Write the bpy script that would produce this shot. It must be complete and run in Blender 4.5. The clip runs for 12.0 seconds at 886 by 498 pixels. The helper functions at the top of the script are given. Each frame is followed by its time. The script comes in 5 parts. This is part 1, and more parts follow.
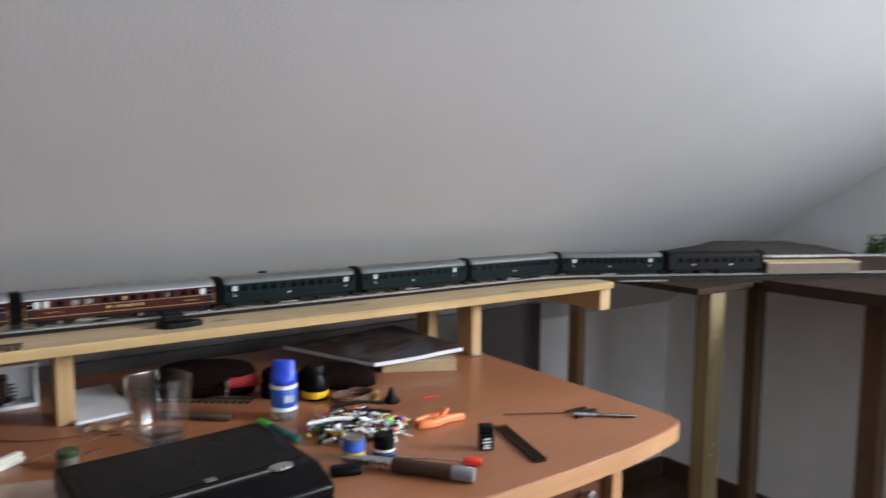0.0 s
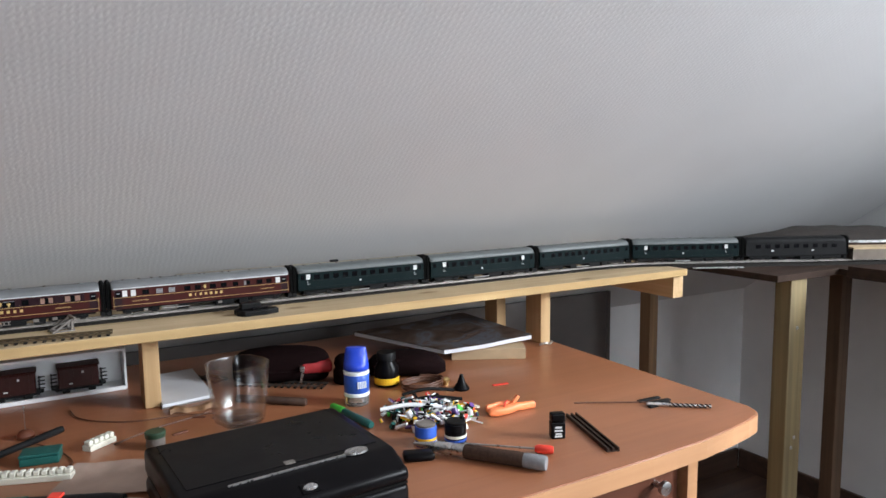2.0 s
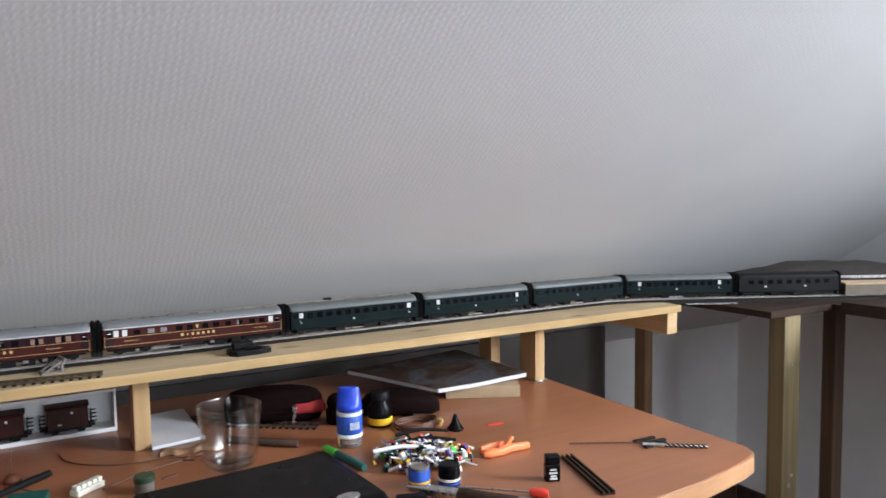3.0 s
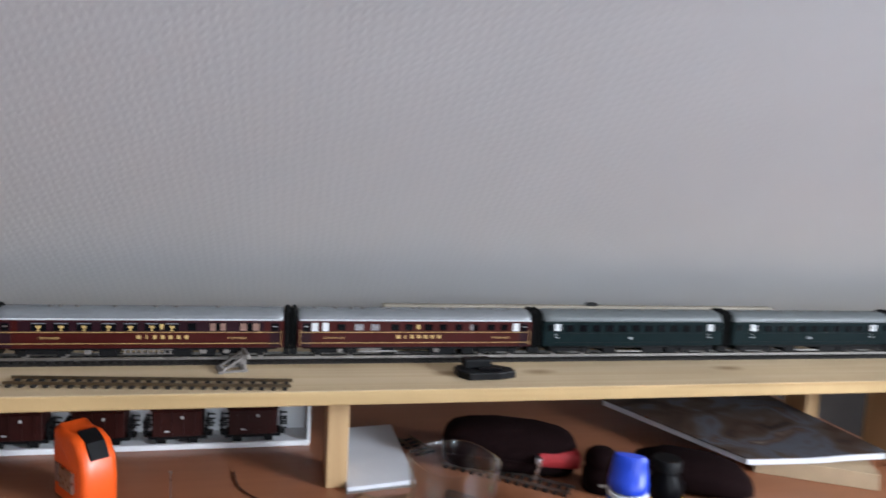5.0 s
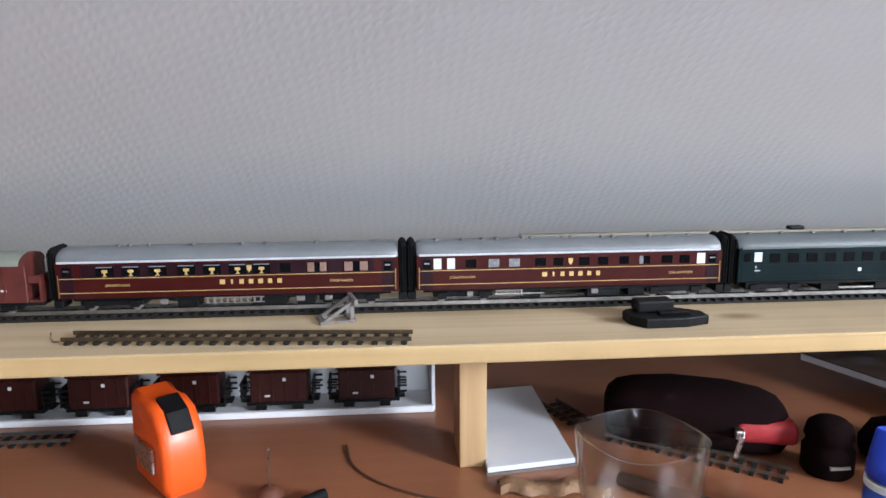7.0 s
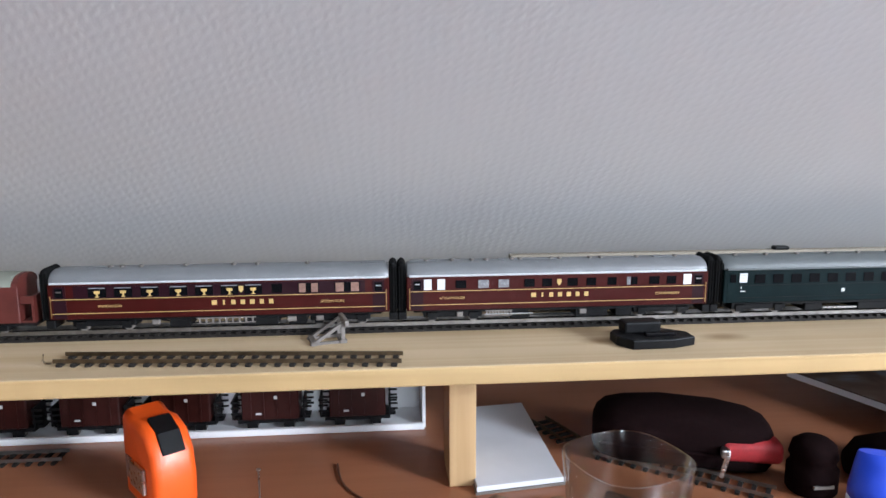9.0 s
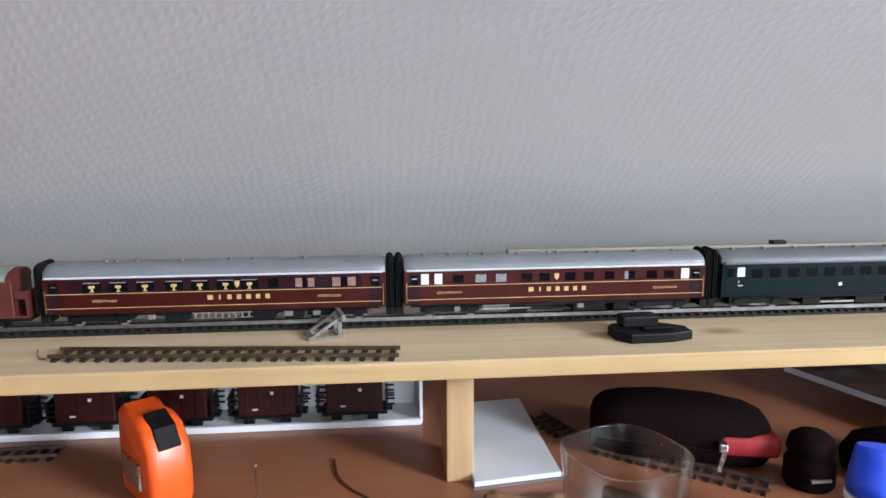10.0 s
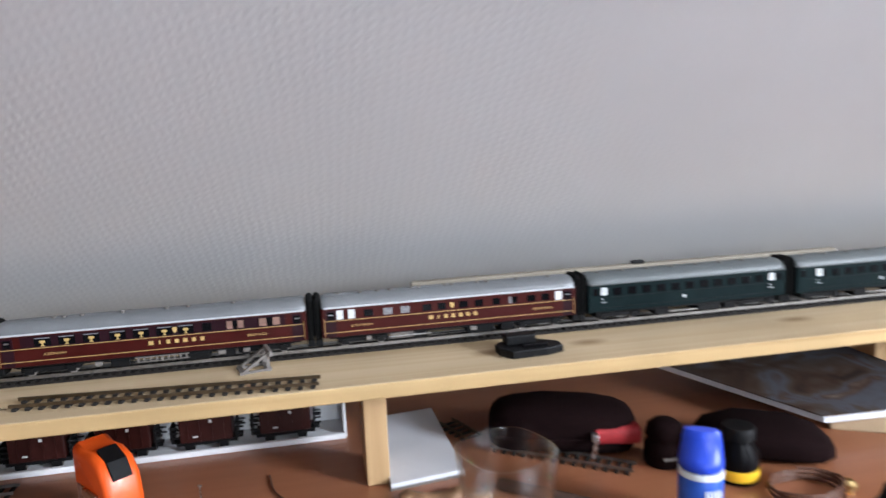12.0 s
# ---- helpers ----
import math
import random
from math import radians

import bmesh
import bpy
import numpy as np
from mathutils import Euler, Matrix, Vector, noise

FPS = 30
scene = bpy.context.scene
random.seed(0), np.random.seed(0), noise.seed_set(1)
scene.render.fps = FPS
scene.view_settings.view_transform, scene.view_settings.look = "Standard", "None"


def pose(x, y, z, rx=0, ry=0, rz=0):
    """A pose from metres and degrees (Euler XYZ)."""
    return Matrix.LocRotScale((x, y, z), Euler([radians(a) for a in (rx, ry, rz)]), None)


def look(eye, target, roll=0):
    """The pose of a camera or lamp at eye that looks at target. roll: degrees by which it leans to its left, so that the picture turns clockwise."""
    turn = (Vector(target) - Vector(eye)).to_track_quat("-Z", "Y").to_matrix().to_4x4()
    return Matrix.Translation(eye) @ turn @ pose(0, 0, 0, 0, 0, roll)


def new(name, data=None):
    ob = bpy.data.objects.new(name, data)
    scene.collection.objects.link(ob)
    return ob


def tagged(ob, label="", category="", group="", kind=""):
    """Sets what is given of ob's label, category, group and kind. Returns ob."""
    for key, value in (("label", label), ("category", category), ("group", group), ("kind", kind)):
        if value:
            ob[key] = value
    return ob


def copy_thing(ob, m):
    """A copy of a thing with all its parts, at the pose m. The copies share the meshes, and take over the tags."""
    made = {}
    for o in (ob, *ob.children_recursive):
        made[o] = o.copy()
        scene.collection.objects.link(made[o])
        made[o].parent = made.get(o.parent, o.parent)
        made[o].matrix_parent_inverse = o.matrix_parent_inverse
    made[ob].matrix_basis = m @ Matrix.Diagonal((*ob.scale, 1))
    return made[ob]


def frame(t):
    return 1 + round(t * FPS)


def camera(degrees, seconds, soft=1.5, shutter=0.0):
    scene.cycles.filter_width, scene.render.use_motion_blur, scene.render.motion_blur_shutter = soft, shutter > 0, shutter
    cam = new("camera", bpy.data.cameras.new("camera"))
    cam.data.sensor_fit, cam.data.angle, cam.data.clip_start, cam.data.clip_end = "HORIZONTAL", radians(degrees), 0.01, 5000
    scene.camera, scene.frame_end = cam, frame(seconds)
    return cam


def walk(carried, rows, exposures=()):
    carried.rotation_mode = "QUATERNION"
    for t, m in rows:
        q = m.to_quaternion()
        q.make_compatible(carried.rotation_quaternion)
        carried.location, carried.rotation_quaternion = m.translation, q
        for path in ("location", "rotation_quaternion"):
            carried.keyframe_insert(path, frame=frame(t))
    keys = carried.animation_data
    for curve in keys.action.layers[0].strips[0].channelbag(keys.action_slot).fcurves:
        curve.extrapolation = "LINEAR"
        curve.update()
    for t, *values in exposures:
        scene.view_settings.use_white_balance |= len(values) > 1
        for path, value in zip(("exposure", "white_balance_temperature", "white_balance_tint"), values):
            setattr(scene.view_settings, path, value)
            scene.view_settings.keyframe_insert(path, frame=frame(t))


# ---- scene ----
cam = camera(64.7, 12.0, 1.5, 0.4)
PATH = [
    (0, (0.298, 0.449, 1.067), (1.437, 2.081, 0.869), 0.3),
    (0.5, (0.287, 0.448, 1.058), (1.183, 2.222, 0.833), -1.1),
    (1, (0.296, 0.455, 1.064), (1.299, 2.165, 0.803), -1.2),
    (1.5, (0.294, 0.456, 1.064), (1.321, 2.156, 0.829), -0.6),
    (2, (0.293, 0.451, 1.068), (1.272, 2.179, 0.835), -0.7),
    (2.5, (0.29, 0.452, 1.069), (1.287, 2.17, 0.831), -0.5),
    (2.7, (0.296, 0.449, 1.079), (1.323, 2.157, 0.911), -0.5),
    (4.3, (0.285, 0.575, 1.079), (0.958, 2.453, 0.937), -0.1),
    (4.5, (0.313, 0.626, 1.082), (0.967, 2.502, 0.855), 1.3),
    (5, (0.346, 0.793, 1.068), (0.792, 2.728, 0.834), 3.1),
    (5.5, (0.349, 0.917, 1.04), (0.515, 2.894, 0.787), -0.7),
    (6, (0.346, 0.963, 1.005), (0.476, 2.925, 0.639), -1.3),
    (6.5, (0.346, 0.961, 1.008), (0.501, 2.919, 0.63), -0.2),
    (7, (0.343, 0.959, 1.01), (0.493, 2.921, 0.651), -0.4),
    (7.5, (0.348, 0.957, 1.019), (0.509, 2.919, 0.669), -0.5),
    (9.5, (0.344, 0.954, 1.022), (0.518, 2.918, 0.685), -0.1),
    (10, (0.344, 0.956, 1.019), (0.526, 2.917, 0.674), -0.2),
    (10.5, (0.346, 0.957, 1.02), (0.536, 2.918, 0.678), -0.6),
    (11, (0.35, 0.956, 1.023), (0.554, 2.92, 0.702), -0.8),
    (11.5, (0.351, 0.951, 1.032), (0.567, 2.919, 0.752), -0.4),
    (12, (0.355, 0.86, 1.067), (0.734, 2.794, 0.726), -2.3),
]
walk(cam, [(t, look(eye, target, roll)) for t, eye, target, roll in PATH],
     [(0, -0.2, 6950, 10.5), (1.5, 0.02, 6950, 10.5), (4.5, 0.07, 6600, 12), (6.5, 0.46, 6470, 12), (11, 0.46, 6480, 12.5), (12, 0.42, 6600, 12.5)])

# ---------------------------------------------------------------- world and light
world = bpy.data.worlds.new("sky")
scene.world = world
world.use_nodes = True
wn = world.node_tree.nodes
sky = wn.new("ShaderNodeTexSky")
sky.sky_type, sky.sun_disc = "NISHITA", False
sky.sun_elevation, sky.sun_rotation = radians(35), radians(120)
world.node_tree.links.new(sky.outputs[0], wn["Background"].inputs[0])
wn["Background"].inputs[1].default_value = 0.12

WIN_Y0, WIN_Y1, WIN_Z0, WIN_Z1 = -0.55, 0.15, 1.20, 1.88
S_X0, S_X1, S_Z0, S_Z1 = 0.4, 1.3, 0.9, 2.08
GX, KY = 2.37, 2.012         # gable wall and knee wall
SLOPE = 0.690                # fall of the roof slope
SY, SZ = 1.638, 0.898        # a point on the slope


def slope_z(y):
    return SZ - SLOPE * (y - SY)


def area_lamp(name, m, sx, sy, watts, colour):
    d = bpy.data.lights.new(name, "AREA")
    d.shape, d.size, d.size_y, d.energy, d.color = "RECTANGLE", sx, sy, watts, colour
    ob = new(name, d)
    ob.matrix_world = m
    return ob


area_lamp("window_daylight", look((GX + 0.05, (WIN_Y0 + WIN_Y1) / 2, (WIN_Z0 + WIN_Z1) / 2), (0.3, 0.6, 0.8)),
          WIN_Y1 - WIN_Y0, WIN_Z1 - WIN_Z0, 116, (0.78, 0.88, 1.0))
# fill light from an added, unseen south window; lifts knee wall and slope
area_lamp("south_fill_light", look(((S_X0 + S_X1) / 2, -2.05, (S_Z0 + S_Z1) / 2), (0.6, 1.5, 1.0)), S_X1 - S_X0, S_Z1 - S_Z0, 38, (0.78, 0.88, 1.0))


# ---------------------------------------------------------------- materials
def nodes_of(name):
    m = bpy.data.materials.new(name)
    m.use_nodes = True
    t = m.node_tree
    return m, t, t.nodes["Principled BSDF"]


def surface(name, base, rough=0.5, metal=0.0, var=0.12, scale=60, bump=0.08, bscale=400, coat=0.0, spec=0.5, coords="Object"):
    m, t, p = nodes_of(name)
    n, l = t.nodes, t.links
    tc = n.new("ShaderNodeTexCoord")
    nz = n.new("ShaderNodeTexNoise")
    nz.inputs["Scale"].default_value, nz.inputs["Detail"].default_value = scale, 5
    l.new(tc.outputs[coords], nz.inputs["Vector"])
    ramp = n.new("ShaderNodeMapRange")
    ramp.inputs["From Min"].default_value, ramp.inputs["From Max"].default_value = 0.3, 0.7
    ramp.inputs["To Min"].default_value, ramp.inputs["To Max"].default_value = 1 - var, 1 + var
    l.new(nz.outputs["Fac"], ramp.inputs["Value"])
    mix = n.new("ShaderNodeVectorMath")
    mix.operation = "SCALE"
    mix.inputs[0].default_value = base
    l.new(ramp.outputs[0], mix.inputs["Scale"])
    l.new(mix.outputs[0], p.inputs["Base Color"])
    p.inputs["Roughness"].default_value, p.inputs["Metallic"].default_value = rough, metal
    p.inputs["Coat Weight"].default_value, p.inputs["Specular IOR Level"].default_value = coat, spec
    rr = n.new("ShaderNodeMapRange")
    rr.inputs["To Min"].default_value, rr.inputs["To Max"].default_value = max(rough - 0.1, 0.02), min(rough + 0.12, 1)
    l.new(nz.outputs["Fac"], rr.inputs["Value"])
    l.new(rr.outputs[0], p.inputs["Roughness"])
    if bump:
        nb = n.new("ShaderNodeTexNoise")
        nb.inputs["Scale"].default_value, nb.inputs["Detail"].default_value = bscale, 3
        l.new(tc.outputs[coords], nb.inputs["Vector"])
        b = n.new("ShaderNodeBump")
        b.inputs["Strength"].default_value, b.inputs["Distance"].default_value = bump, 0.002
        l.new(nb.outputs["Fac"], b.inputs["Height"])
        l.new(b.outputs[0], p.inputs["Normal"])
    return m


def wood(name, light, dark, axis=0, grain=1.0, rough=0.55, knots=0.0):
    """Timber whose grain runs along one axis of the object."""
    m, t, p = nodes_of(name)
    n, l = t.nodes, t.links
    tc, mp = n.new("ShaderNodeTexCoord"), n.new("ShaderNodeMapping")
    s = [90 * grain] * 3
    s[axis] = 2.2 * grain
    mp.inputs["Scale"].default_value = s
    l.new(tc.outputs["Object"], mp.inputs["Vector"])
    a = n.new("ShaderNodeTexNoise")
    a.inputs["Scale"].default_value, a.inputs["Detail"].default_value, a.inputs["Distortion"].default_value = 1.0, 6, 0.6
    l.new(mp.outputs[0], a.inputs["Vector"])
    r = n.new("ShaderNodeValToRGB")
    r.color_ramp.elements[0].position, r.color_ramp.elements[1].position = 0.3, 0.68
    r.color_ramp.elements[0].color, r.color_ramp.elements[1].color = (*dark, 1), (*light, 1)
    l.new(a.outputs["Fac"], r.inputs["Fac"])
    big = n.new("ShaderNodeTexNoise")
    big.inputs["Scale"].default_value = 7
    l.new(tc.outputs["Object"], big.inputs["Vector"])
    mr = n.new("ShaderNodeMapRange")
    mr.inputs["From Min"].default_value, mr.inputs["From Max"].default_value = 0.3, 0.7
    mr.inputs["To Min"].default_value, mr.inputs["To Max"].default_value = 0.88, 1.08
    l.new(big.outputs["Fac"], mr.inputs["Value"])
    v = n.new("ShaderNodeVectorMath")
    v.operation = "SCALE"
    l.new(r.outputs[0], v.inputs[0])
    l.new(mr.outputs[0], v.inputs["Scale"])
    out = v.outputs[0]
    if knots:
        vo = n.new("ShaderNodeTexVoronoi")
        vo.voronoi_dimensions = "2D"
        vo.inputs["Scale"].default_value = 8
        mk = n.new("ShaderNodeMapping")
        ks = [1.0] * 3
        ks[axis] = 0.45
        mk.inputs["Scale"].default_value = ks
        l.new(tc.outputs["Object"], mk.inputs["Vector"])
        l.new(mk.outputs[0], vo.inputs["Vector"])
        kr = n.new("ShaderNodeValToRGB")
        kr.color_ramp.elements[0].position, kr.color_ramp.elements[1].position = 0.02, 0.085
        kr.color_ramp.elements[0].color = (1 - knots, 1 - 1.15 * knots, 1 - 1.3 * knots, 1)
        kr.color_ramp.elements[1].color = (1, 1, 1, 1)
        l.new(vo.outputs["Distance"], kr.inputs["Fac"])
        mm = n.new("ShaderNodeVectorMath")
        mm.operation = "MULTIPLY"
        l.new(out, mm.inputs[0])
        l.new(kr.outputs[0], mm.inputs[1])
        out = mm.outputs[0]
    l.new(out, p.inputs["Base Color"])
    p.inputs["Roughness"].default_value = rough
    b = n.new("ShaderNodeBump")
    b.inputs["Strength"].default_value, b.inputs["Distance"].default_value = 0.15, 0.001
    l.new(a.outputs["Fac"], b.inputs["Height"])
    l.new(b.outputs[0], p.inputs["Normal"])
    return m


def woven_wallpaper():
    """Painted glass-fibre wallpaper: a coarse weave of raised knots."""
    m, t, p = nodes_of("painted_woven_wallpaper")
    n, l = t.nodes, t.links
    tc = n.new("ShaderNodeTexCoord")
    wob = n.new("ShaderNodeTexNoise")
    wob.inputs["Scale"].default_value, wob.inputs["Detail"].default_value = 46, 4
    l.new(tc.outputs["Object"], wob.inputs["Vector"])
    add = n.new("ShaderNodeVectorMath")
    add.operation = "MULTIPLY_ADD"
    add.inputs[1].default_value = (0.0105, 0.0095, 0)
    l.new(wob.outputs["Color"], add.inputs[0])
    l.new(tc.outputs["Object"], add.inputs[2])
    sep = n.new("ShaderNodeSeparateXYZ")
    l.new(add.outputs[0], sep.inputs[0])

    def math_node(op, a, b=None, c=None):
        k = n.new("ShaderNodeMath")
        k.operation = op
        for slot, v in enumerate((a, b, c)):
            if v is None:
                continue
            if isinstance(v, (int, float)):
                k.inputs[slot].default_value = v
            else:
                l.new(v, k.inputs[slot])
        return k.outputs[0]

    u, w = math_node("MULTIPLY", sep.outputs[0], 2 * math.pi / 0.0078), math_node("MULTIPLY", sep.outputs[1], 2 * math.pi / 0.0092)
    knots = math_node("MULTIPLY", math_node("MULTIPLY_ADD", math_node("SINE", u), 0.5, 0.5), math_node("MULTIPLY_ADD", math_node("SINE", math_node("MULTIPLY_ADD", u, 0.5, w)), 0.5, 0.5))
    fine = n.new("ShaderNodeTexNoise")
    fine.inputs["Scale"].default_value, fine.inputs["Detail"].default_value = 260, 3
    l.new(tc.outputs["Object"], fine.inputs["Vector"])
    height = math_node("MULTIPLY_ADD", fine.outputs["Fac"], 1.1, knots)
    patch = n.new("ShaderNodeTexNoise")
    patch.inputs["Scale"].default_value = 5
    l.new(tc.outputs["Object"], patch.inputs["Vector"])
    b = n.new("ShaderNodeBump")
    b.inputs["Strength"].default_value, b.inputs["Distance"].default_value = 0.13, 0.0009
    l.new(height, b.inputs["Height"])
    l.new(b.outputs[0], p.inputs["Normal"])
    mr = n.new("ShaderNodeMapRange")
    mr.inputs["To Min"].default_value, mr.inputs["To Max"].default_value = 0.57, 0.63
    l.new(patch.outputs["Fac"], mr.inputs["Value"])
    hs = n.new("ShaderNodeCombineColor")
    l.new(mr.outputs[0], hs.inputs[0])
    l.new(mr.outputs[0], hs.inputs[1])
    l.new(math_node("MULTIPLY", mr.outputs[0], 1.01), hs.inputs[2])
    l.new(hs.outputs[0], p.inputs["Base Color"])
    p.inputs["Roughness"].default_value = 0.6
    return m


def cover_print():
    """A dark printed magazine cover with blotches of brown, grey-blue and cream."""
    m, t, p = nodes_of("glossy_magazine_cover")
    n, l = t.nodes, t.links
    tc, nz, r = n.new("ShaderNodeTexCoord"), n.new("ShaderNodeTexNoise"), n.new("ShaderNodeValToRGB")
    nz.inputs["Scale"].default_value, nz.inputs["Detail"].default_value, nz.inputs["Distortion"].default_value = 15, 6, 0.9
    l.new(tc.outputs["Object"], nz.inputs["Vector"])
    e = r.color_ramp.elements
    e[0].position, e[0].color, e[1].position, e[1].color = 0.30, (0.02, 0.016, 0.015, 1), 0.75, (0.21, 0.17, 0.13, 1)
    for pos, col in ((0.42, (0.06, 0.035, 0.025, 1)), (0.50, (0.075, 0.056, 0.046, 1)), (0.57, (0.085, 0.09, 0.105, 1)), (0.65, (0.07, 0.04, 0.03, 1))):
        e.new(pos).color = col
    l.new(nz.outputs["Fac"], r.inputs["Fac"])
    l.new(r.outputs[0], p.inputs["Base Color"])
    p.inputs["Roughness"].default_value, p.inputs["Specular IOR Level"].default_value = 0.6, 0.08
    return m


def clear(name, tint=(1, 1, 1), rough=0.0):
    m, t, p = nodes_of(name)
    p.inputs["Base Color"].default_value = (*tint, 1)
    p.inputs["Transmission Weight"].default_value = 1
    p.inputs["Roughness"].default_value, p.inputs["IOR"].default_value = rough, 1.46
    return m


WALLPAPER = woven_wallpaper()
PLASTER = surface("white_plaster", (0.80, 0.80, 0.81), 0.8, var=0.05, scale=6, bump=0.25, bscale=120)
GREYWALL = surface("grey_wall_paint", (0.14, 0.135, 0.13), 0.8, var=0.06, scale=6, bump=0.2, bscale=120)
SKIRT = wood("dark_brown_skirting", (0.085, 0.045, 0.03), (0.05, 0.026, 0.018), 0, 0.6)
FLOORWOOD = wood("dark_floor_boards", (0.12, 0.062, 0.04), (0.06, 0.03, 0.02), 0, 0.5, 0.45)
BEECH = wood("beech_laminate", (0.325, 0.126, 0.060), (0.285, 0.106, 0.049), 0, 0.8, 0.32)
BEECH_EDGE = wood("beech_edge_band", (0.54, 0.29, 0.15), (0.47, 0.24, 0.12), 0, 1.0, 0.4)
REDWOOD = wood("red_brown_drawer", (0.16, 0.055, 0.03), (0.10, 0.032, 0.018), 0, 0.8, 0.4)
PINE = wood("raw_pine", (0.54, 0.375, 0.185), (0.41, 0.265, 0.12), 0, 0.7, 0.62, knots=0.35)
PINE_TOP = wood("pale_pine_top", (0.54, 0.415, 0.265), (0.44, 0.315, 0.18), 0, 0.7, 0.68, knots=0.45)
PINE_UP = wood("raw_pine_post", (0.54, 0.36, 0.19), (0.42, 0.26, 0.125), 2, 1.0, 0.6)
PINE_Y = wood("raw_pine_batten", (0.66, 0.45, 0.25), (0.54, 0.35, 0.17), 1, 1.0, 0.6)
for m, level in ((BEECH, 0.5), (PINE, 0.15), (PINE_TOP, 0.15), (PINE_UP, 0.15)):
    m.node_tree.nodes["Principled BSDF"].inputs["Specular IOR Level"].default_value = level
OLDWOOD = wood("grey_weathered_batten", (0.29, 0.25, 0.195), (0.22, 0.18, 0.13), 0, 0.8, 0.7)
OLIVE = wood("pressure_treated_post", (0.25, 0.19, 0.095), (0.15, 0.11, 0.055), 2, 0.9, 0.65)
BROWNLEG = wood("brown_stained_post", (0.13, 0.075, 0.042), (0.075, 0.042, 0.024), 2, 0.9, 0.65)
PINELEG = wood("brown_pine_post", (0.24, 0.14, 0.07), (0.14, 0.08, 0.04), 2, 0.9, 0.65)
PLY = wood("dark_stained_plywood", (0.045, 0.026, 0.018), (0.026, 0.015, 0.011), 0, 0.6, 0.75)
PLY.node_tree.nodes["Principled BSDF"].inputs["Specular IOR Level"].default_value = 0.18
GREYPANEL = surface("grey_hardboard", (0.095, 0.086, 0.084), 0.8, var=0.2, scale=8)
RAIL = surface("nickel_rail", (0.30, 0.28, 0.26), 0.4, 1.0, var=0.15, scale=150)
RAILBROWN = surface("brass_rail", (0.17, 0.125, 0.08), 0.4, 1.0, var=0.2, scale=150)
SLEEPER = surface("dark_plastic_sleeper", (0.014, 0.0115, 0.010), 0.65, var=0.25, scale=200, spec=0.2)
BURGUNDY = surface("burgundy_paint", (0.044, 0.0046, 0.0036), 0.36, var=0.12, scale=80, bump=0.03, spec=0.2)
DARKBAND = surface("dark_window_band", (0.018, 0.0045, 0.008), 0.34, var=0.1, scale=80, bump=0.02, spec=0.2)
GREEN = surface("bottle_green_paint", (0.0026, 0.0095, 0.0105), 0.42, var=0.15, scale=80, bump=0.03, spec=0.09)
DARKGREY = surface("dark_grey_car_paint", (0.0085, 0.0085, 0.009), 0.6, var=0.2, scale=60, bump=0.03, spec=0.12)
TANCAR = surface("tan_car_paint", (0.13, 0.10, 0.075), 0.5, var=0.15, scale=60, bump=0.03)
OXIDE = surface("oxide_red_paint", (0.085, 0.014, 0.010), 0.5, var=0.15, scale=90, bump=0.05)
BROWNCAR = surface("dark_red_brown_wagon", (0.030, 0.0050, 0.0036), 0.45, var=0.2, scale=90, bump=0.05, spec=0.25)
SILVER = surface("silver_roof_paint", (0.165, 0.17, 0.175), 0.42, 0.1, var=0.08, scale=50, bump=0.03)
EAVE = surface("pale_roof_edge", (0.50, 0.51, 0.52), 0.4, var=0.05, scale=50, bump=0)
GREYROOF = surface("grey_roof_paint", (0.095, 0.105, 0.105), 0.5, var=0.1, scale=50, bump=0.03)
OLIVEROOF = surface("olive_wagon_roof", (0.20, 0.21, 0.17), 0.6, var=0.1, scale=50, bump=0.03)
GOLD = surface("gold_lettering", (0.56, 0.38, 0.14), 0.45, 0.1, var=0.05, bump=0)
WHITEMARK = surface("white_marking", (0.62, 0.63, 0.63), 0.5, var=0.04, bump=0)
WINDOW = surface("dark_car_glass", (0.004, 0.004, 0.005), 0.12, var=0.1, bump=0, spec=0.2)
FROST = surface("frosted_car_glass", (0.20, 0.20, 0.21), 0.25, var=0.2, scale=400, bump=0)
CURTAIN = surface("beige_curtain", (0.22, 0.12, 0.09), 0.6, var=0.25, scale=500, bump=0)
BLACK = surface("black_plastic", (0.006, 0.006, 0.0065), 0.45, var=0.15, scale=120, bump=0.06, spec=0.15)
BLACKGLOSS = surface("glossy_black_plastic", (0.0035, 0.003, 0.0036), 0.30, var=0.15, scale=30, bump=0.03, spec=0.09)
BELLOWS = surface("matt_black_rubber", (0.006, 0.006, 0.006), 0.8, var=0.2, scale=300, spec=0.08)
STEEL = surface("steel", (0.60, 0.60, 0.60), 0.28, 1.0, var=0.08, scale=200, bump=0.02)
BRASS = surface("brass", (0.70, 0.50, 0.22), 0.3, 1.0, var=0.1, bump=0.02)
GUNGREY = surface("grey_moulded_plastic", (0.16, 0.14, 0.125), 0.55, var=0.1, scale=200)
LIGHTGREY = surface("light_grey_plastic", (0.20, 0.20, 0.21), 0.45, var=0.1, scale=200)
ORANGE = surface("orange_plastic", (0.80, 0.095, 0.010), 0.42, var=0.04, scale=30, bump=0.03, coat=0.08)
CLIPORANGE = surface("pale_orange_plastic", (0.95, 0.27, 0.10), 0.45, var=0.05, bump=0.02)
RED = surface("red_fabric", (0.36, 0.018, 0.022), 0.6, var=0.15, scale=300, bump=0.2, bscale=1500)
REDPLASTIC = surface("red_plastic", (0.75, 0.05, 0.03), 0.35, var=0.05, bump=0.02)
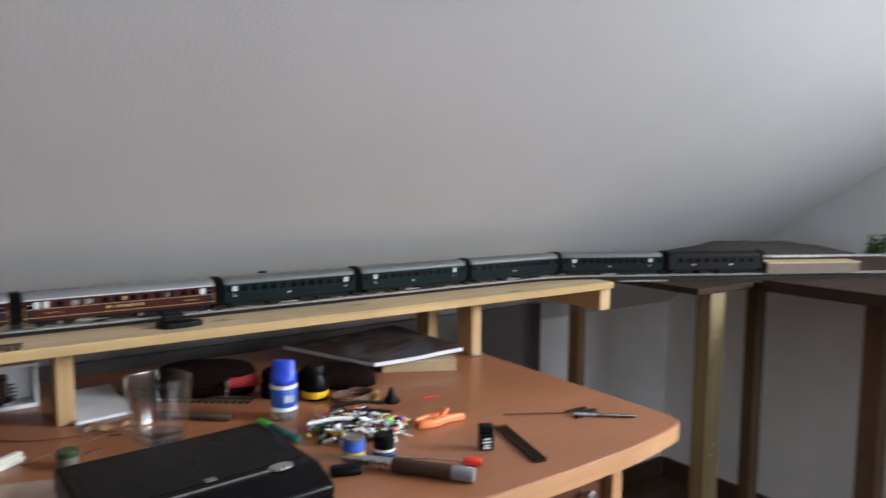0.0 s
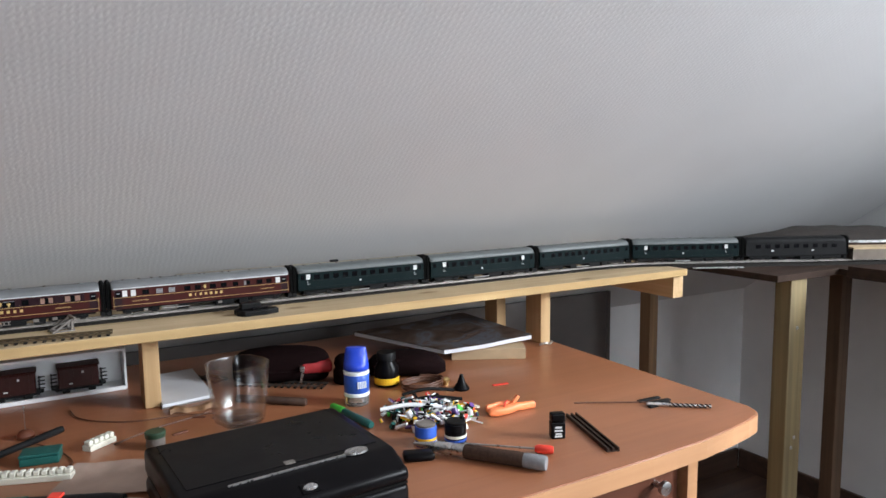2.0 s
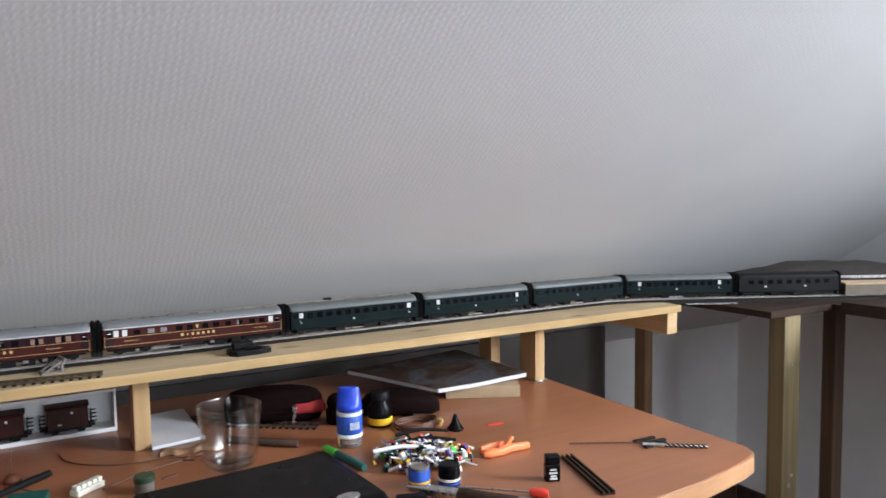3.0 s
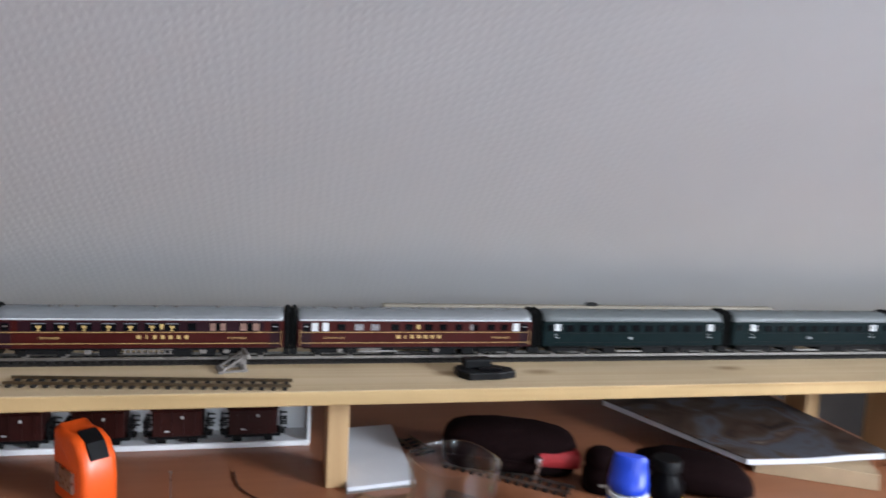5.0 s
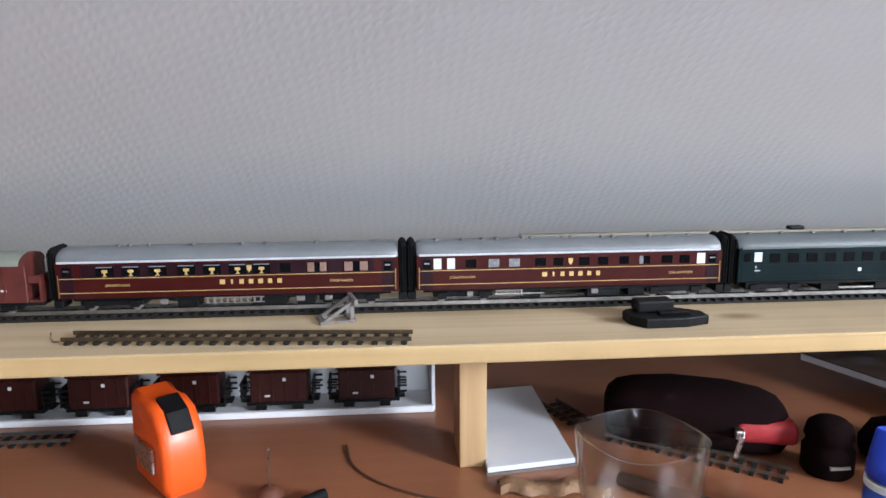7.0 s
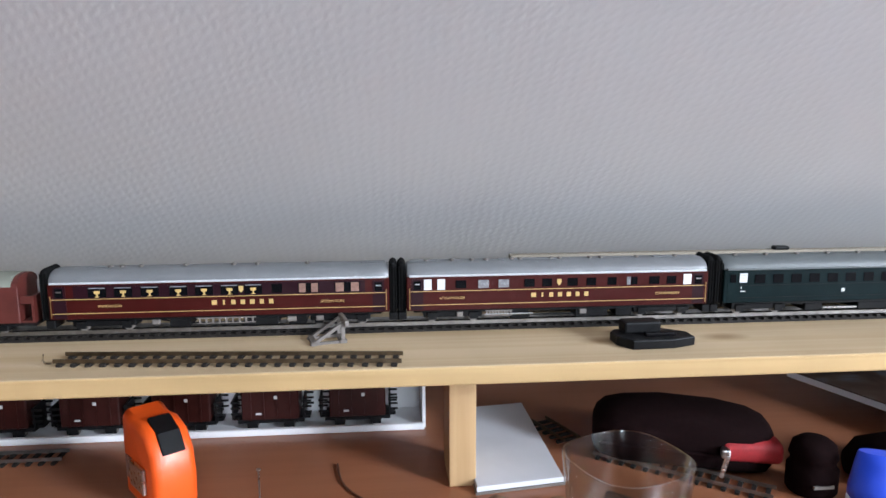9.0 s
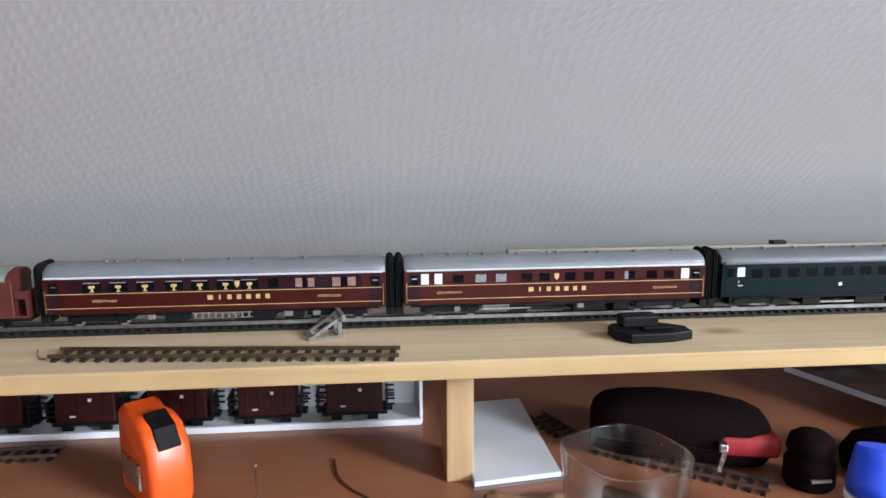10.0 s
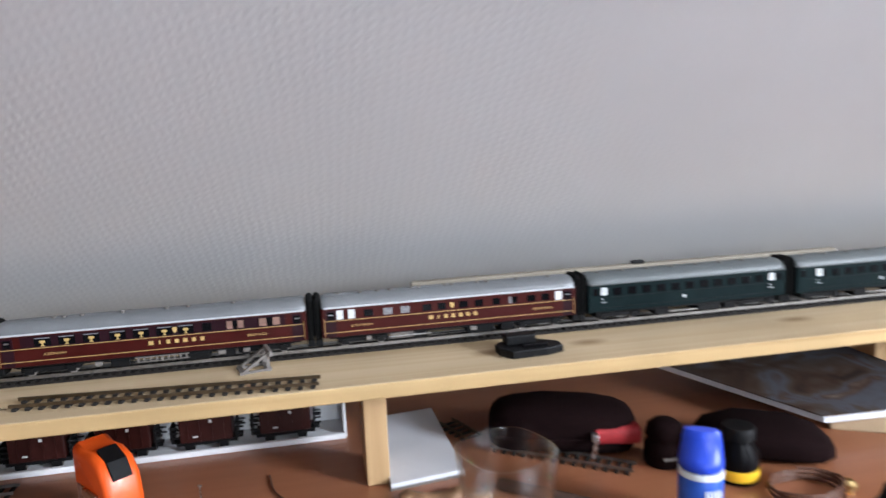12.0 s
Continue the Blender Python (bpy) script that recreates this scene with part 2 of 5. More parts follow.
FABRIC = surface("black_fabric", (0.0075, 0.0028, 0.003), 0.9, var=0.25, scale=300, bump=0.2, bscale=1600, spec=0.06)
WHITECARD = surface("white_card", (0.78, 0.79, 0.80), 0.6, var=0.04, scale=20, bump=0.05)
PAPER = surface("white_paper", (0.66, 0.67, 0.70), 0.7, var=0.05, scale=25, bump=0.12, bscale=60)
PINKPAPER = surface("creased_wrapping_paper", (0.38, 0.27, 0.22), 0.6, var=0.12, scale=30, bump=0.3, bscale=70)
BEIGE = surface("beige_cardboard", (0.42, 0.30, 0.18), 0.7, var=0.08, scale=40, bump=0.1)
KRAFT = surface("crumpled_brown_paper", (0.24, 0.13, 0.065), 0.7, var=0.25, scale=90, bump=0.5, bscale=200)
COVER = cover_print()
BLUECAP = surface("blue_cap_plastic", (0.012, 0.055, 0.52), 0.35, var=0.05, bump=0.03)
BLUELABEL = surface("blue_label", (0.02, 0.09, 0.45), 0.4, var=0.1, bump=0)
YELLOW = surface("yellow_label", (0.80, 0.46, 0.02), 0.45, var=0.05, bump=0)
GREENLID = surface("dark_green_lid", (0.022, 0.055, 0.03), 0.4, var=0.1, bump=0.03)
LIME = surface("bright_green_plastic", (0.06, 0.50, 0.06), 0.35, var=0.05, bump=0.02)
TEAL = surface("teal_plastic", (0.006, 0.085, 0.075), 0.4, var=0.1, bump=0.03)
IVORY = surface("ivory_plastic", (0.74, 0.72, 0.62), 0.45, var=0.05, bump=0.03)
TANCORK = surface("wood_grip", (0.055, 0.030, 0.021), 0.7, var=0.25, scale=250, bump=0.4, bscale=900, spec=0.15)
DARKWIRE = surface("brown_wire", (0.11, 0.045, 0.025), 0.5, var=0.1, bump=0)
BROWNPLASTIC = surface("dark_brown_plastic", (0.036, 0.021, 0.015), 0.5, var=0.2, scale=200, spec=0.2)
HILL = surface("brown_scenery", (0.024, 0.018, 0.015), 0.9, var=0.35, scale=60, bump=0.5, bscale=300)
LEAF = surface("green_lichen", (0.028, 0.055, 0.016), 0.9, var=0.4, scale=80)
PURPLE = surface("purple_plastic", (0.08, 0.03, 0.16), 0.4, bump=0)
CYAN = surface("cyan_plastic", (0.05, 0.30, 0.38), 0.4, bump=0)


def thin_glass(name, tint):
    """Thin-walled glass: clear, with a mirror gloss that grows towards its edges."""
    m, t, p = nodes_of(name)
    n, l = t.nodes, t.links
    n.remove(p)
    tr, gl, lw, mx, pw = (n.new(k) for k in ("ShaderNodeBsdfTransparent", "ShaderNodeBsdfGlossy", "ShaderNodeLayerWeight", "ShaderNodeMixShader", "ShaderNodeMath"))
    tr.inputs["Color"].default_value, gl.inputs["Roughness"].default_value = (*tint, 1), 0.13
    pw.operation, pw.inputs[1].default_value = "POWER", 2.4
    sc = n.new("ShaderNodeMath")
    sc.operation, sc.inputs[1].default_value, sc.inputs[2].default_value = "MULTIPLY_ADD", 0.85, 0.03
    l.new(lw.outputs["Facing"], pw.inputs[0])
    l.new(pw.outputs[0], sc.inputs[0])
    l.new(sc.outputs[0], mx.inputs[0])
    l.new(tr.outputs[0], mx.inputs[1])
    l.new(gl.outputs[0], mx.inputs[2])
    l.new(mx.outputs[0], n["Material Output"].inputs["Surface"])
    return m


GLASS = thin_glass("drinking_glass", (0.965, 0.975, 0.97))
CLEARPLASTIC = clear("clear_bottle_plastic", (0.92, 0.95, 0.95), 0.08)
CLEARPLASTIC.node_tree.nodes["Principled BSDF"].inputs["Transmission Weight"].default_value = 0.85
PANE = clear("window_glass")


# ---------------------------------------------------------------- mesh helpers
def box(bm, x0, x1, y0, y1, z0, z1, m=None):
    vs = [bm.verts.new(v) for v in ((x0, y0, z0), (x1, y0, z0), (x1, y1, z0), (x0, y1, z0), (x0, y0, z1), (x1, y0, z1), (x1, y1, z1), (x0, y1, z1))]
    for f in ((3, 2, 1, 0), (4, 5, 6, 7), (0, 1, 5, 4), (1, 2, 6, 5), (2, 3, 7, 6), (3, 0, 4, 7)):
        bm.faces.new([vs[i] for i in f])
    if m is not None:
        bmesh.ops.transform(bm, matrix=m, verts=vs)
    return vs


def boxm(x0, x1, y0, y1, z0, z1, bev=0.0, seg=2):
    bm = bmesh.new()
    box(bm, x0, x1, y0, y1, z0, z1)
    if bev:
        bmesh.ops.bevel(bm, geom=bm.edges[:], offset=bev, segments=seg, affect="EDGES", profile=0.5)
    return bm


def prism(points, z0, z1, bev=0.0, seg=2):
    """A flat outline raised from z0 to z1."""
    bm = bmesh.new()
    lo, hi = [bm.verts.new((x, y, z0)) for x, y in points], [bm.verts.new((x, y, z1)) for x, y in points]
    k = len(points)
    bm.faces.new(lo[::-1])
    bm.faces.new(hi)
    for i in range(k):
        bm.faces.new((lo[i], lo[(i + 1) % k], hi[(i + 1) % k], hi[i]))
    bmesh.ops.recalc_face_normals(bm, faces=bm.faces[:])
    if bev:
        rim = [e for e in bm.edges if abs(e.verts[0].co.z - e.verts[1].co.z) < 1e-6]
        bmesh.ops.bevel(bm, geom=rim, offset=bev, segments=seg, affect="EDGES", profile=0.5)
    return bm


def lathe(profile, n=32, power=2.0):
    """Turns (r, z) round the z axis; a power over 2 makes the plan a rounded square."""
    bm = bmesh.new()
    rings = []
    for r, z in profile:
        ring = []
        for i in range(n):
            a = 2 * math.pi * i / n
            c, s = math.cos(a), math.sin(a)
            k = (abs(c) ** power + abs(s) ** power) ** (-1 / power)
            ring.append(bm.verts.new((r * k * c, r * k * s, z)))
        rings.append(ring)
    for a, b in zip(rings, rings[1:]):
        for i in range(n):
            bm.faces.new((a[i], a[(i + 1) % n], b[(i + 1) % n], b[i]))
    for ring, r in ((rings[0], profile[0][0]), (rings[-1], profile[-1][0])):
        if r > 1e-5:
            bm.faces.new(ring)
    bmesh.ops.remove_doubles(bm, verts=bm.verts[:], dist=1e-6)
    bmesh.ops.recalc_face_normals(bm, faces=bm.faces[:])
    return bm


def loft(outline, stations):
    """Joins copies of a (y, z) outline along x; stations: (x, scale_y, scale_z, shift_z)."""
    bm = bmesh.new()
    rings = [[bm.verts.new((x, y * sy, z * sz + dz)) for y, z in outline] for x, sy, sz, dz in stations]
    k = len(outline)
    for a, b in zip(rings, rings[1:]):
        for i in range(k):
            bm.faces.new((a[i], a[(i + 1) % k], b[(i + 1) % k], b[i]))
    bm.faces.new(rings[0])
    bm.faces.new(rings[-1])
    bmesh.ops.recalc_face_normals(bm, faces=bm.faces[:])
    return bm


def tube(points, r, n=8, taper=None):
    """A round rod along points."""
    bm = bmesh.new()
    pts = [Vector(p) for p in points]
    rings = []
    for i, p in enumerate(pts):
        d = (pts[min(i + 1, len(pts) - 1)] - pts[max(i - 1, 0)]).normalized()
        side = d.cross(Vector((0, 0, 1)))
        side = side.normalized() if side.length > 1e-4 else Vector((1, 0, 0))
        up = side.cross(d)
        q = r if taper is None else taper[i]
        rings.append([bm.verts.new(p + q * (math.cos(a) * side + math.sin(a) * up)) for a in (2 * math.pi * j / n for j in range(n))])
    for a, b in zip(rings, rings[1:]):
        for i in range(n):
            bm.faces.new((a[i], a[(i + 1) % n], b[(i + 1) % n], b[i]))
    bm.faces.new(rings[0])
    bm.faces.new(rings[-1])
    bmesh.ops.recalc_face_normals(bm, faces=bm.faces[:])
    return bm


def curve_points(keys, n=8):
    """A smooth line through the keys."""
    k = [Vector(p) for p in keys]
    k = [2 * k[0] - k[1]] + k + [2 * k[-1] - k[-2]]
    out = []
    for i in range(1, len(k) - 2):
        for j in range(n):
            u = j / n
            a, b, c, d = k[i - 1:i + 3]
            out.append(0.5 * (2 * b + (c - a) * u + (2 * a - 5 * b + 4 * c - d) * u ** 2 + (3 * b - a - 3 * c + d) * u ** 3))
    return out + [k[-2]]


def mesh_of(name, bm, material, smooth=None):
    me = bpy.data.meshes.new(name)
    bm.to_mesh(me)
    bm.free()
    for m in (material if isinstance(material, (list, tuple)) else [material]):
        me.materials.append(m)
    if smooth:
        me.shade_smooth()
        me.set_sharp_from_angle(angle=radians(smooth))
    return me


def solid(name, bm, material, m=None, smooth=None):
    ob = new(name, mesh_of(name, bm, material, smooth))
    if m is not None:
        ob.matrix_world = m
    return ob


def part(name, bm, material, parent, label="", m=None, smooth=None):
    ob = new(name, mesh_of(name, bm, material, smooth))
    ob.parent = parent
    if m is not None:
        ob.matrix_basis = m
    return tagged(ob, label)


def share(name, me, parent, m):
    ob = new(name, me)
    ob.parent = parent
    ob.matrix_basis = m
    return ob


def thing(name, m, label, category, group=""):
    ob = new(name)
    ob.empty_display_size = 0.02
    ob.matrix_world = m
    return tagged(ob, label, category, group)


def text_mesh(text, height, material):
    c = bpy.data.curves.new("words", "FONT")
    c.body, c.size, c.extrude, c.align_x, c.align_y = text, height * 1.35, 0.00008, "CENTER", "CENTER"
    c.resolution_u = 2
    ob = bpy.data.objects.new("words", c)
    scene.collection.objects.link(ob)
    me = bpy.data.meshes.new_from_object(ob.evaluated_get(bpy.context.evaluated_depsgraph_get()))
    bpy.data.objects.remove(ob)
    me.materials.clear()
    me.materials.append(material)
    return me


# ---------------------------------------------------------------- the room
def structure(name, bm, material, label, m=None):
    return tagged(solid(name, bm, material, m), label, name.split("_")[0], kind="structure")


WX, SYB = -2.6, -2.0         # west wall, south wall
RIDGE_Y = -0.55              # where the slope meets the flat ceiling
RIDGE_Z = slope_z(RIDGE_Y)
structure("floor", boxm(WX, GX, SYB, KY, -0.05, 0), FLOORWOOD, "dark brown wooden attic floor")
structure("wall_north", boxm(WX, GX, KY, KY + 0.1, 0, slope_z(KY)), PLASTER, "low white painted knee wall under the roof slope")
bm = bmesh.new()
for a, b, c, d in ((WX, S_X0, 0, RIDGE_Z), (S_X1, GX, 0, RIDGE_Z), (S_X0, S_X1, 0, S_Z0), (S_X0, S_X1, S_Z1, RIDGE_Z)):
    box(bm, a, b, SYB - 0.1, SYB, c, d)
structure("wall_south", bm, GREYWALL, "grey painted wall with an added window opening")
structure("wall_west", boxm(WX - 0.1, WX, SYB, KY, 0, RIDGE_Z), GREYWALL, "plain grey painted wall")
bm = bmesh.new()
top = RIDGE_Z + 0.05
for a, b, c, d in ((SYB, WIN_Y0, 0, top), (WIN_Y1, KY + 0.1, 0, top), (WIN_Y0, WIN_Y1, 0, WIN_Z0), (WIN_Y0, WIN_Y1, WIN_Z1, top)):
    box(bm, GX, GX + 0.18, a, b, c, d)
structure("wall_east", bm, PLASTER, "white painted gable wall with a window")
slope_len = math.hypot(KY + 0.3 - RIDGE_Y, slope_z(KY + 0.3) - RIDGE_Z)
structure("ceiling_slope", boxm(WX, GX, 0, slope_len, 0, 0.08), WALLPAPER, "sloping white ceiling with woven raised wallpaper",
          pose(0, RIDGE_Y, RIDGE_Z, -math.degrees(math.atan(SLOPE))))
structure("ceiling", boxm(WX, GX, SYB, RIDGE_Y, RIDGE_Z, RIDGE_Z + 0.08), PLASTER, "flat white attic ceiling")
bm = boxm(WX, GX - 0.012, KY - 0.012, KY - 0.001, 0, 0.07, 0.002)
structure("baseboard_north", bm, SKIRT, "dark brown skirting board along the knee wall")
bm = boxm(GX - 0.012, GX - 0.001, SYB, KY - 0.013, 0, 0.07, 0.002)
structure("baseboard_east", bm, SKIRT, "dark brown skirting board along the gable wall")
win = thing("window_1", pose(GX + 0.1, (WIN_Y0 + WIN_Y1) / 2, WIN_Z0), "white framed window in the gable wall", "window")
tagged(win, kind="structure")
hw, hh = (WIN_Y1 - WIN_Y0) / 2, WIN_Z1 - WIN_Z0
bm = bmesh.new()
for a, b, c, d in ((-hw, -hw + 0.06, 0, hh), (hw - 0.06, hw, 0, hh), (-0.03, 0.03, 0.06, hh - 0.06), (-hw + 0.06, hw - 0.06, 0, 0.06), (-hw + 0.06, hw - 0.06, hh - 0.06, hh)):
    box(bm, 0, 0.05, a, b, c, d)
part("window_frame", bm, WHITECARD, win)
for y0, y1 in ((-hw + 0.06, -0.03), (0.03, hw - 0.06)):
    part("pane", boxm(0.02, 0.026, y0, y1, 0.06, hh - 0.06), PANE, win).visible_shadow = False


# unseen window added round the south fill light
win = thing("added_window_south", pose((S_X0 + S_X1) / 2, SYB - 0.09, S_Z0), "unseen white framed window added for the south fill light", "window")
tagged(win, kind="structure")
hw, hh = (S_X1 - S_X0) / 2, S_Z1 - S_Z0
bm = bmesh.new()
for a, b, c, d in ((-hw, -hw + 0.06, 0, hh), (hw - 0.06, hw, 0, hh), (-0.03, 0.03, 0.06, hh - 0.06), (-hw + 0.06, hw - 0.06, 0, 0.06), (-hw + 0.06, hw - 0.06, hh - 0.06, hh)):
    box(bm, a, b, 0, 0.05, c, d)
part("window_frame", bm, WHITECARD, win)
for a, b in ((-hw + 0.06, -0.03), (0.03, hw - 0.06)):
    part("pane", boxm(a, b, 0.02, 0.026, 0.06, hh - 0.06), PANE, win).visible_shadow = False


# ---------------------------------------------------------------- desk
DZ = 0.74
desk = thing("desk", pose(0, 0, 0), "beech laminate desk with a curved front edge", "desk")
right, back, left = 1.105, 1.72, -0.75
front = [(left, 0.985), (0.30, 0.988), (0.60, 0.990), (0.80, 0.992), (0.87, 0.993), (0.963, 0.998), (1.02, 1.006), (1.06, 1.013), (1.088, 1.021), (1.099, 1.030)]
outline = front + [(right + 0.002, 1.05), (right, 1.46), (right - 0.002, back), (left, back)]
part("top", prism(outline, DZ - 0.024, DZ, 0.0018), BEECH, desk)
cx = [(x, y - 0.0012) for x, y in front]
bm = bmesh.new()
rows = [[bm.verts.new((x, y, z)) for x, y in cx] for z in (DZ - 0.0235, DZ - 0.0015)]
back_rows = [[bm.verts.new((x, y + 0.0015, z)) for x, y in cx] for z in (DZ - 0.0235, DZ - 0.0015)]
for i in range(len(cx) - 1):
    bm.faces.new((rows[0][i], rows[0][i + 1], rows[1][i + 1], rows[1][i]))
    bm.faces.new((rows[1][i], rows[1][i + 1], back_rows[1][i + 1], back_rows[1][i]))
    bm.faces.new((rows[0][i + 1], rows[0][i], back_rows[0][i], back_rows[0][i + 1]))
part("edge_band", bm, BEECH_EDGE, desk, "pale beech edge band")
part("side_panel", boxm(0.970, 0.988, 1.030, 1.66, 0, DZ - 0.024, 0.001), BEECH_EDGE, desk)
part("side_panel", boxm(0.505, 0.523, 1.030, 1.66, 0, DZ - 0.024, 0.001), BEECH_EDGE, desk)
part("side_panel", boxm(-0.73, -0.71, 1.030, 1.66, 0, DZ - 0.024, 0.001), BEECH_EDGE, desk)
for z0, z1 in ((0.55, 0.712), (0.33, 0.545), (0.06, 0.325)):
    dr = part("drawer", boxm(0.527, 0.966, 1.042, 1.060, z0, z1, 0.002), REDWOOD, desk, "dark red-brown drawer front")
    part("knob", lathe([(0.0, 0), (0.004, 0), (0.004, 0.010), (0.009, 0.014), (0.009, 0.019), (0.0, 0.022)], 16), STEEL, dr, "small metal knob",
         pose(0.925, 1.042, (z0 + z1) / 2 + 0.045, 90), 40)
part("pedestal_body", boxm(0.525, 0.968, 1.062, 1.64, 0.05, 0.712), REDWOOD, desk)


# ---------------------------------------------------------------- shelf for the trains
SH, ST, SF = 0.859, 0.0140, 1.417
shelf = thing("train_shelf", pose(0, 0, 0), "raw pine shelf board on short posts, standing on a desk", "shelf")
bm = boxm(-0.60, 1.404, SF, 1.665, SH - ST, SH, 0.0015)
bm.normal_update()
# upward faces take the paler pine, the sides the yellower one
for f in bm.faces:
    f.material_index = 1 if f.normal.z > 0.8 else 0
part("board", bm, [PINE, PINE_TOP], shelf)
for x0, y0, y1 in ((0.394, 1.470, 1.517), (1.0735, 1.465, 1.512), (1.077, 1.615, 1.660), (-0.42, 1.470, 1.517)):
    part("post", boxm(x0, x0 + 0.0215, y0, y1, DZ, SH - ST, 0.001), PINE_UP, shelf, m=None)
part("cross_batten", boxm(1.381, 1.409, 1.432, 1.66, SH - ST - 0.046, SH - ST, 0.001), PINE_Y, shelf)
tube_clip = curve_points([(1.060, 1.452, DZ + 0.003), (1.070, 1.447, DZ + 0.006), (1.081, 1.449, DZ + 0.003), (1.090, 1.453, DZ + 0.005)], 5)
tagged(solid("metal_bracket", tube(tube_clip, 0.0022), STEEL, smooth=60), "small shiny metal bracket at the foot of a post", "bracket")

batten = tagged(solid("loose_batten", boxm(0.457, 0.958, 1.556, 1.566, SH, SH + 0.0525, 0.001), OLDWOOD, smooth=None), "thin wooden batten on edge behind the model train", "batten")
tagged(solid("peg", boxm(0.703, 0.717, 1.557, 1.565, SH + 0.0525, SH + 0.0558, 0.0012), BLACK), "tiny black plastic peg on top of a batten", "peg")

# grey panel standing behind the desk
bp = thing("back_panel", pose(0, 0, 0), "dark grey hardboard panel standing under the roof slope", "panel")
part("sheet", boxm(0.30, 1.614, 1.875, 1.885, 0, 0.724, 0.001), GREYPANEL, bp)
part("edge_strip", boxm(1.6145, 1.627, 1.873, 1.886, 0, 0.724, 0.001), GREYPANEL, bp)


# ---------------------------------------------------------------- layout table in the corner
BZ = 0.855
table = thing("layout_table", pose(0, 0, 0), "dark stained plywood model railway table on timber legs", "table")
part("tabletop", prism([(1.490, 1.278), (1.678, 1.273), (1.668, 1.245), (1.668, 0.35), (2.366, 0.35), (2.366, 1.68), (1.470, 1.68), (1.488, 1.45)], BZ - 0.013, BZ, 0.001), PLY, table)
part("fascia", boxm(1.656, 1.6675, 0.36, 1.243, BZ - 0.014, BZ + 0.010, 0.0015), PLY, table)
for x0, y0, w, d, mt in ((1.538, 1.281, 0.0496, 0.035, OLIVE), (1.815, 1.345, 0.038, 0.030, BROWNLEG), (1.540, 1.645, 0.027, 0.033, PINELEG), (1.79, 1.062, 0.045, 0.040, BROWNLEG), (2.25, 0.40, 0.05, 0.05, BROWNLEG)):
    leg = part("leg", boxm(x0, x0 + w, y0, y0 + d, 0, BZ - 0.0132, 0.0015), mt, table)
    if mt is OLIVE:
        for sx, sz in ((0.024, 0.745), (0.030, 0.52), (0.022, 0.50), (0.028, 0.12)):
            part("screw", lathe([(0.0, 0.0006), (0.003, 0.0004), (0.0042, -0.001), (0.0, -0.001)], 12), STEEL, leg, "", pose(x0 + sx, y0 - 0.001, sz, 90))


# ---------------------------------------------------------------- track
XS, R, TY = 1.235, 0.36, 1.517
XE, TURN = 1.405, 0.17 / 0.36   # end of the bend, and how far it turns


def on_track(s, off=0.0):
    """Place and heading at s metres along the line; off: to the left of it."""
    if s <= XS:
        return Vector((s, TY + off, 0)), 0.0
    a = min(s, XE) / R - XS / R
    p = Vector((XS + (R + off) * math.sin(a), TY - R + (R + off) * math.cos(a), 0))
    return p + max(s - XE, 0) * Vector((math.cos(TURN), -math.sin(TURN), 0)), -a


def sweep(s0, s1, n, y0, y1, z0, z1):
    bm = bmesh.new()
    rings = []
    for i in range(n + 1):
        s = s0 + (s1 - s0) * i / n
        (a, _), (b, _) = on_track(s, y0), on_track(s, y1)
        rings.append([bm.verts.new((p.x, p.y, z)) for p, z in ((a, z0), (b, z0), (b, z1), (a, z1))])
    for p, q in zip(rings, rings[1:]):
        for i in range(4):
            bm.faces.new((p[i], p[(i + 1) % 4], q[(i + 1) % 4], q[i]))
    bm.faces.new(rings[0])
    bm.faces.new(rings[-1])
    bmesh.ops.recalc_face_normals(bm, faces=bm.faces[:])
    return bm


TB = 0.8615                  # underside of the main track
SLEEPER_ME = mesh_of("sleeper", boxm(-0.0015, 0.0015, -0.0140, 0.0140, 0, 0.002), SLEEPER)
PITCH = 0.0078


def track(s0, s1, n, label, z=TB):
    tr = thing("model_track", pose(0, 0, z), label, "track", "main line")
    for off in (-0.00825, 0.00825):
        part("rail", sweep(s0, s1, n, off - 0.0006, off + 0.0006, 0.002, 0.0050), RAIL, tr)
    part("sleeper_web", sweep(s0, s1, n, -0.0098, -0.0068, 0.0002, 0.0012), SLEEPER, tr)
    part("sleeper_web", sweep(s0, s1, n, 0.0068, 0.0098, 0.0002, 0.0012), SLEEPER, tr)
    part("underlay", sweep(s0, s1, n, -0.0125, 0.0125, SH - TB if s0 < 1 else BZ - TB, 0.0), SLEEPER, tr)
    k = int((s1 - s0) / PITCH)
    for i in range(k):
        p, a = on_track(s0 + (i + 0.5) * (s1 - s0) / k)
        share("sleeper", SLEEPER_ME, tr, pose(p.x, p.y, 0, 0, 0, math.degrees(a)))
    return tr


track(-0.30, XS, 1, "straight nickel-rail model track on a pine shelf")
track(XS, XS + 0.95, 40, "curved nickel-rail model track on the layout table")


# ---------------------------------------------------------------- passenger cars
RT = TB + 0.005              # top of rail
HWID, Z_LOW, Z_EAVE, Z_TOP = 0.0165, 0.0110, 0.0390, 0.0490
ROOF = [(-HWID - 0.0006, Z_EAVE)] + [(-math.cos(a) * (HWID + 0.0006), Z_EAVE + 0.0005 + math.sin(a) ** 0.85 * (Z_TOP - Z_EAVE))
        for a in (math.pi * i / 14 for i in range(1, 14))] + [(HWID + 0.0006, Z_EAVE)]


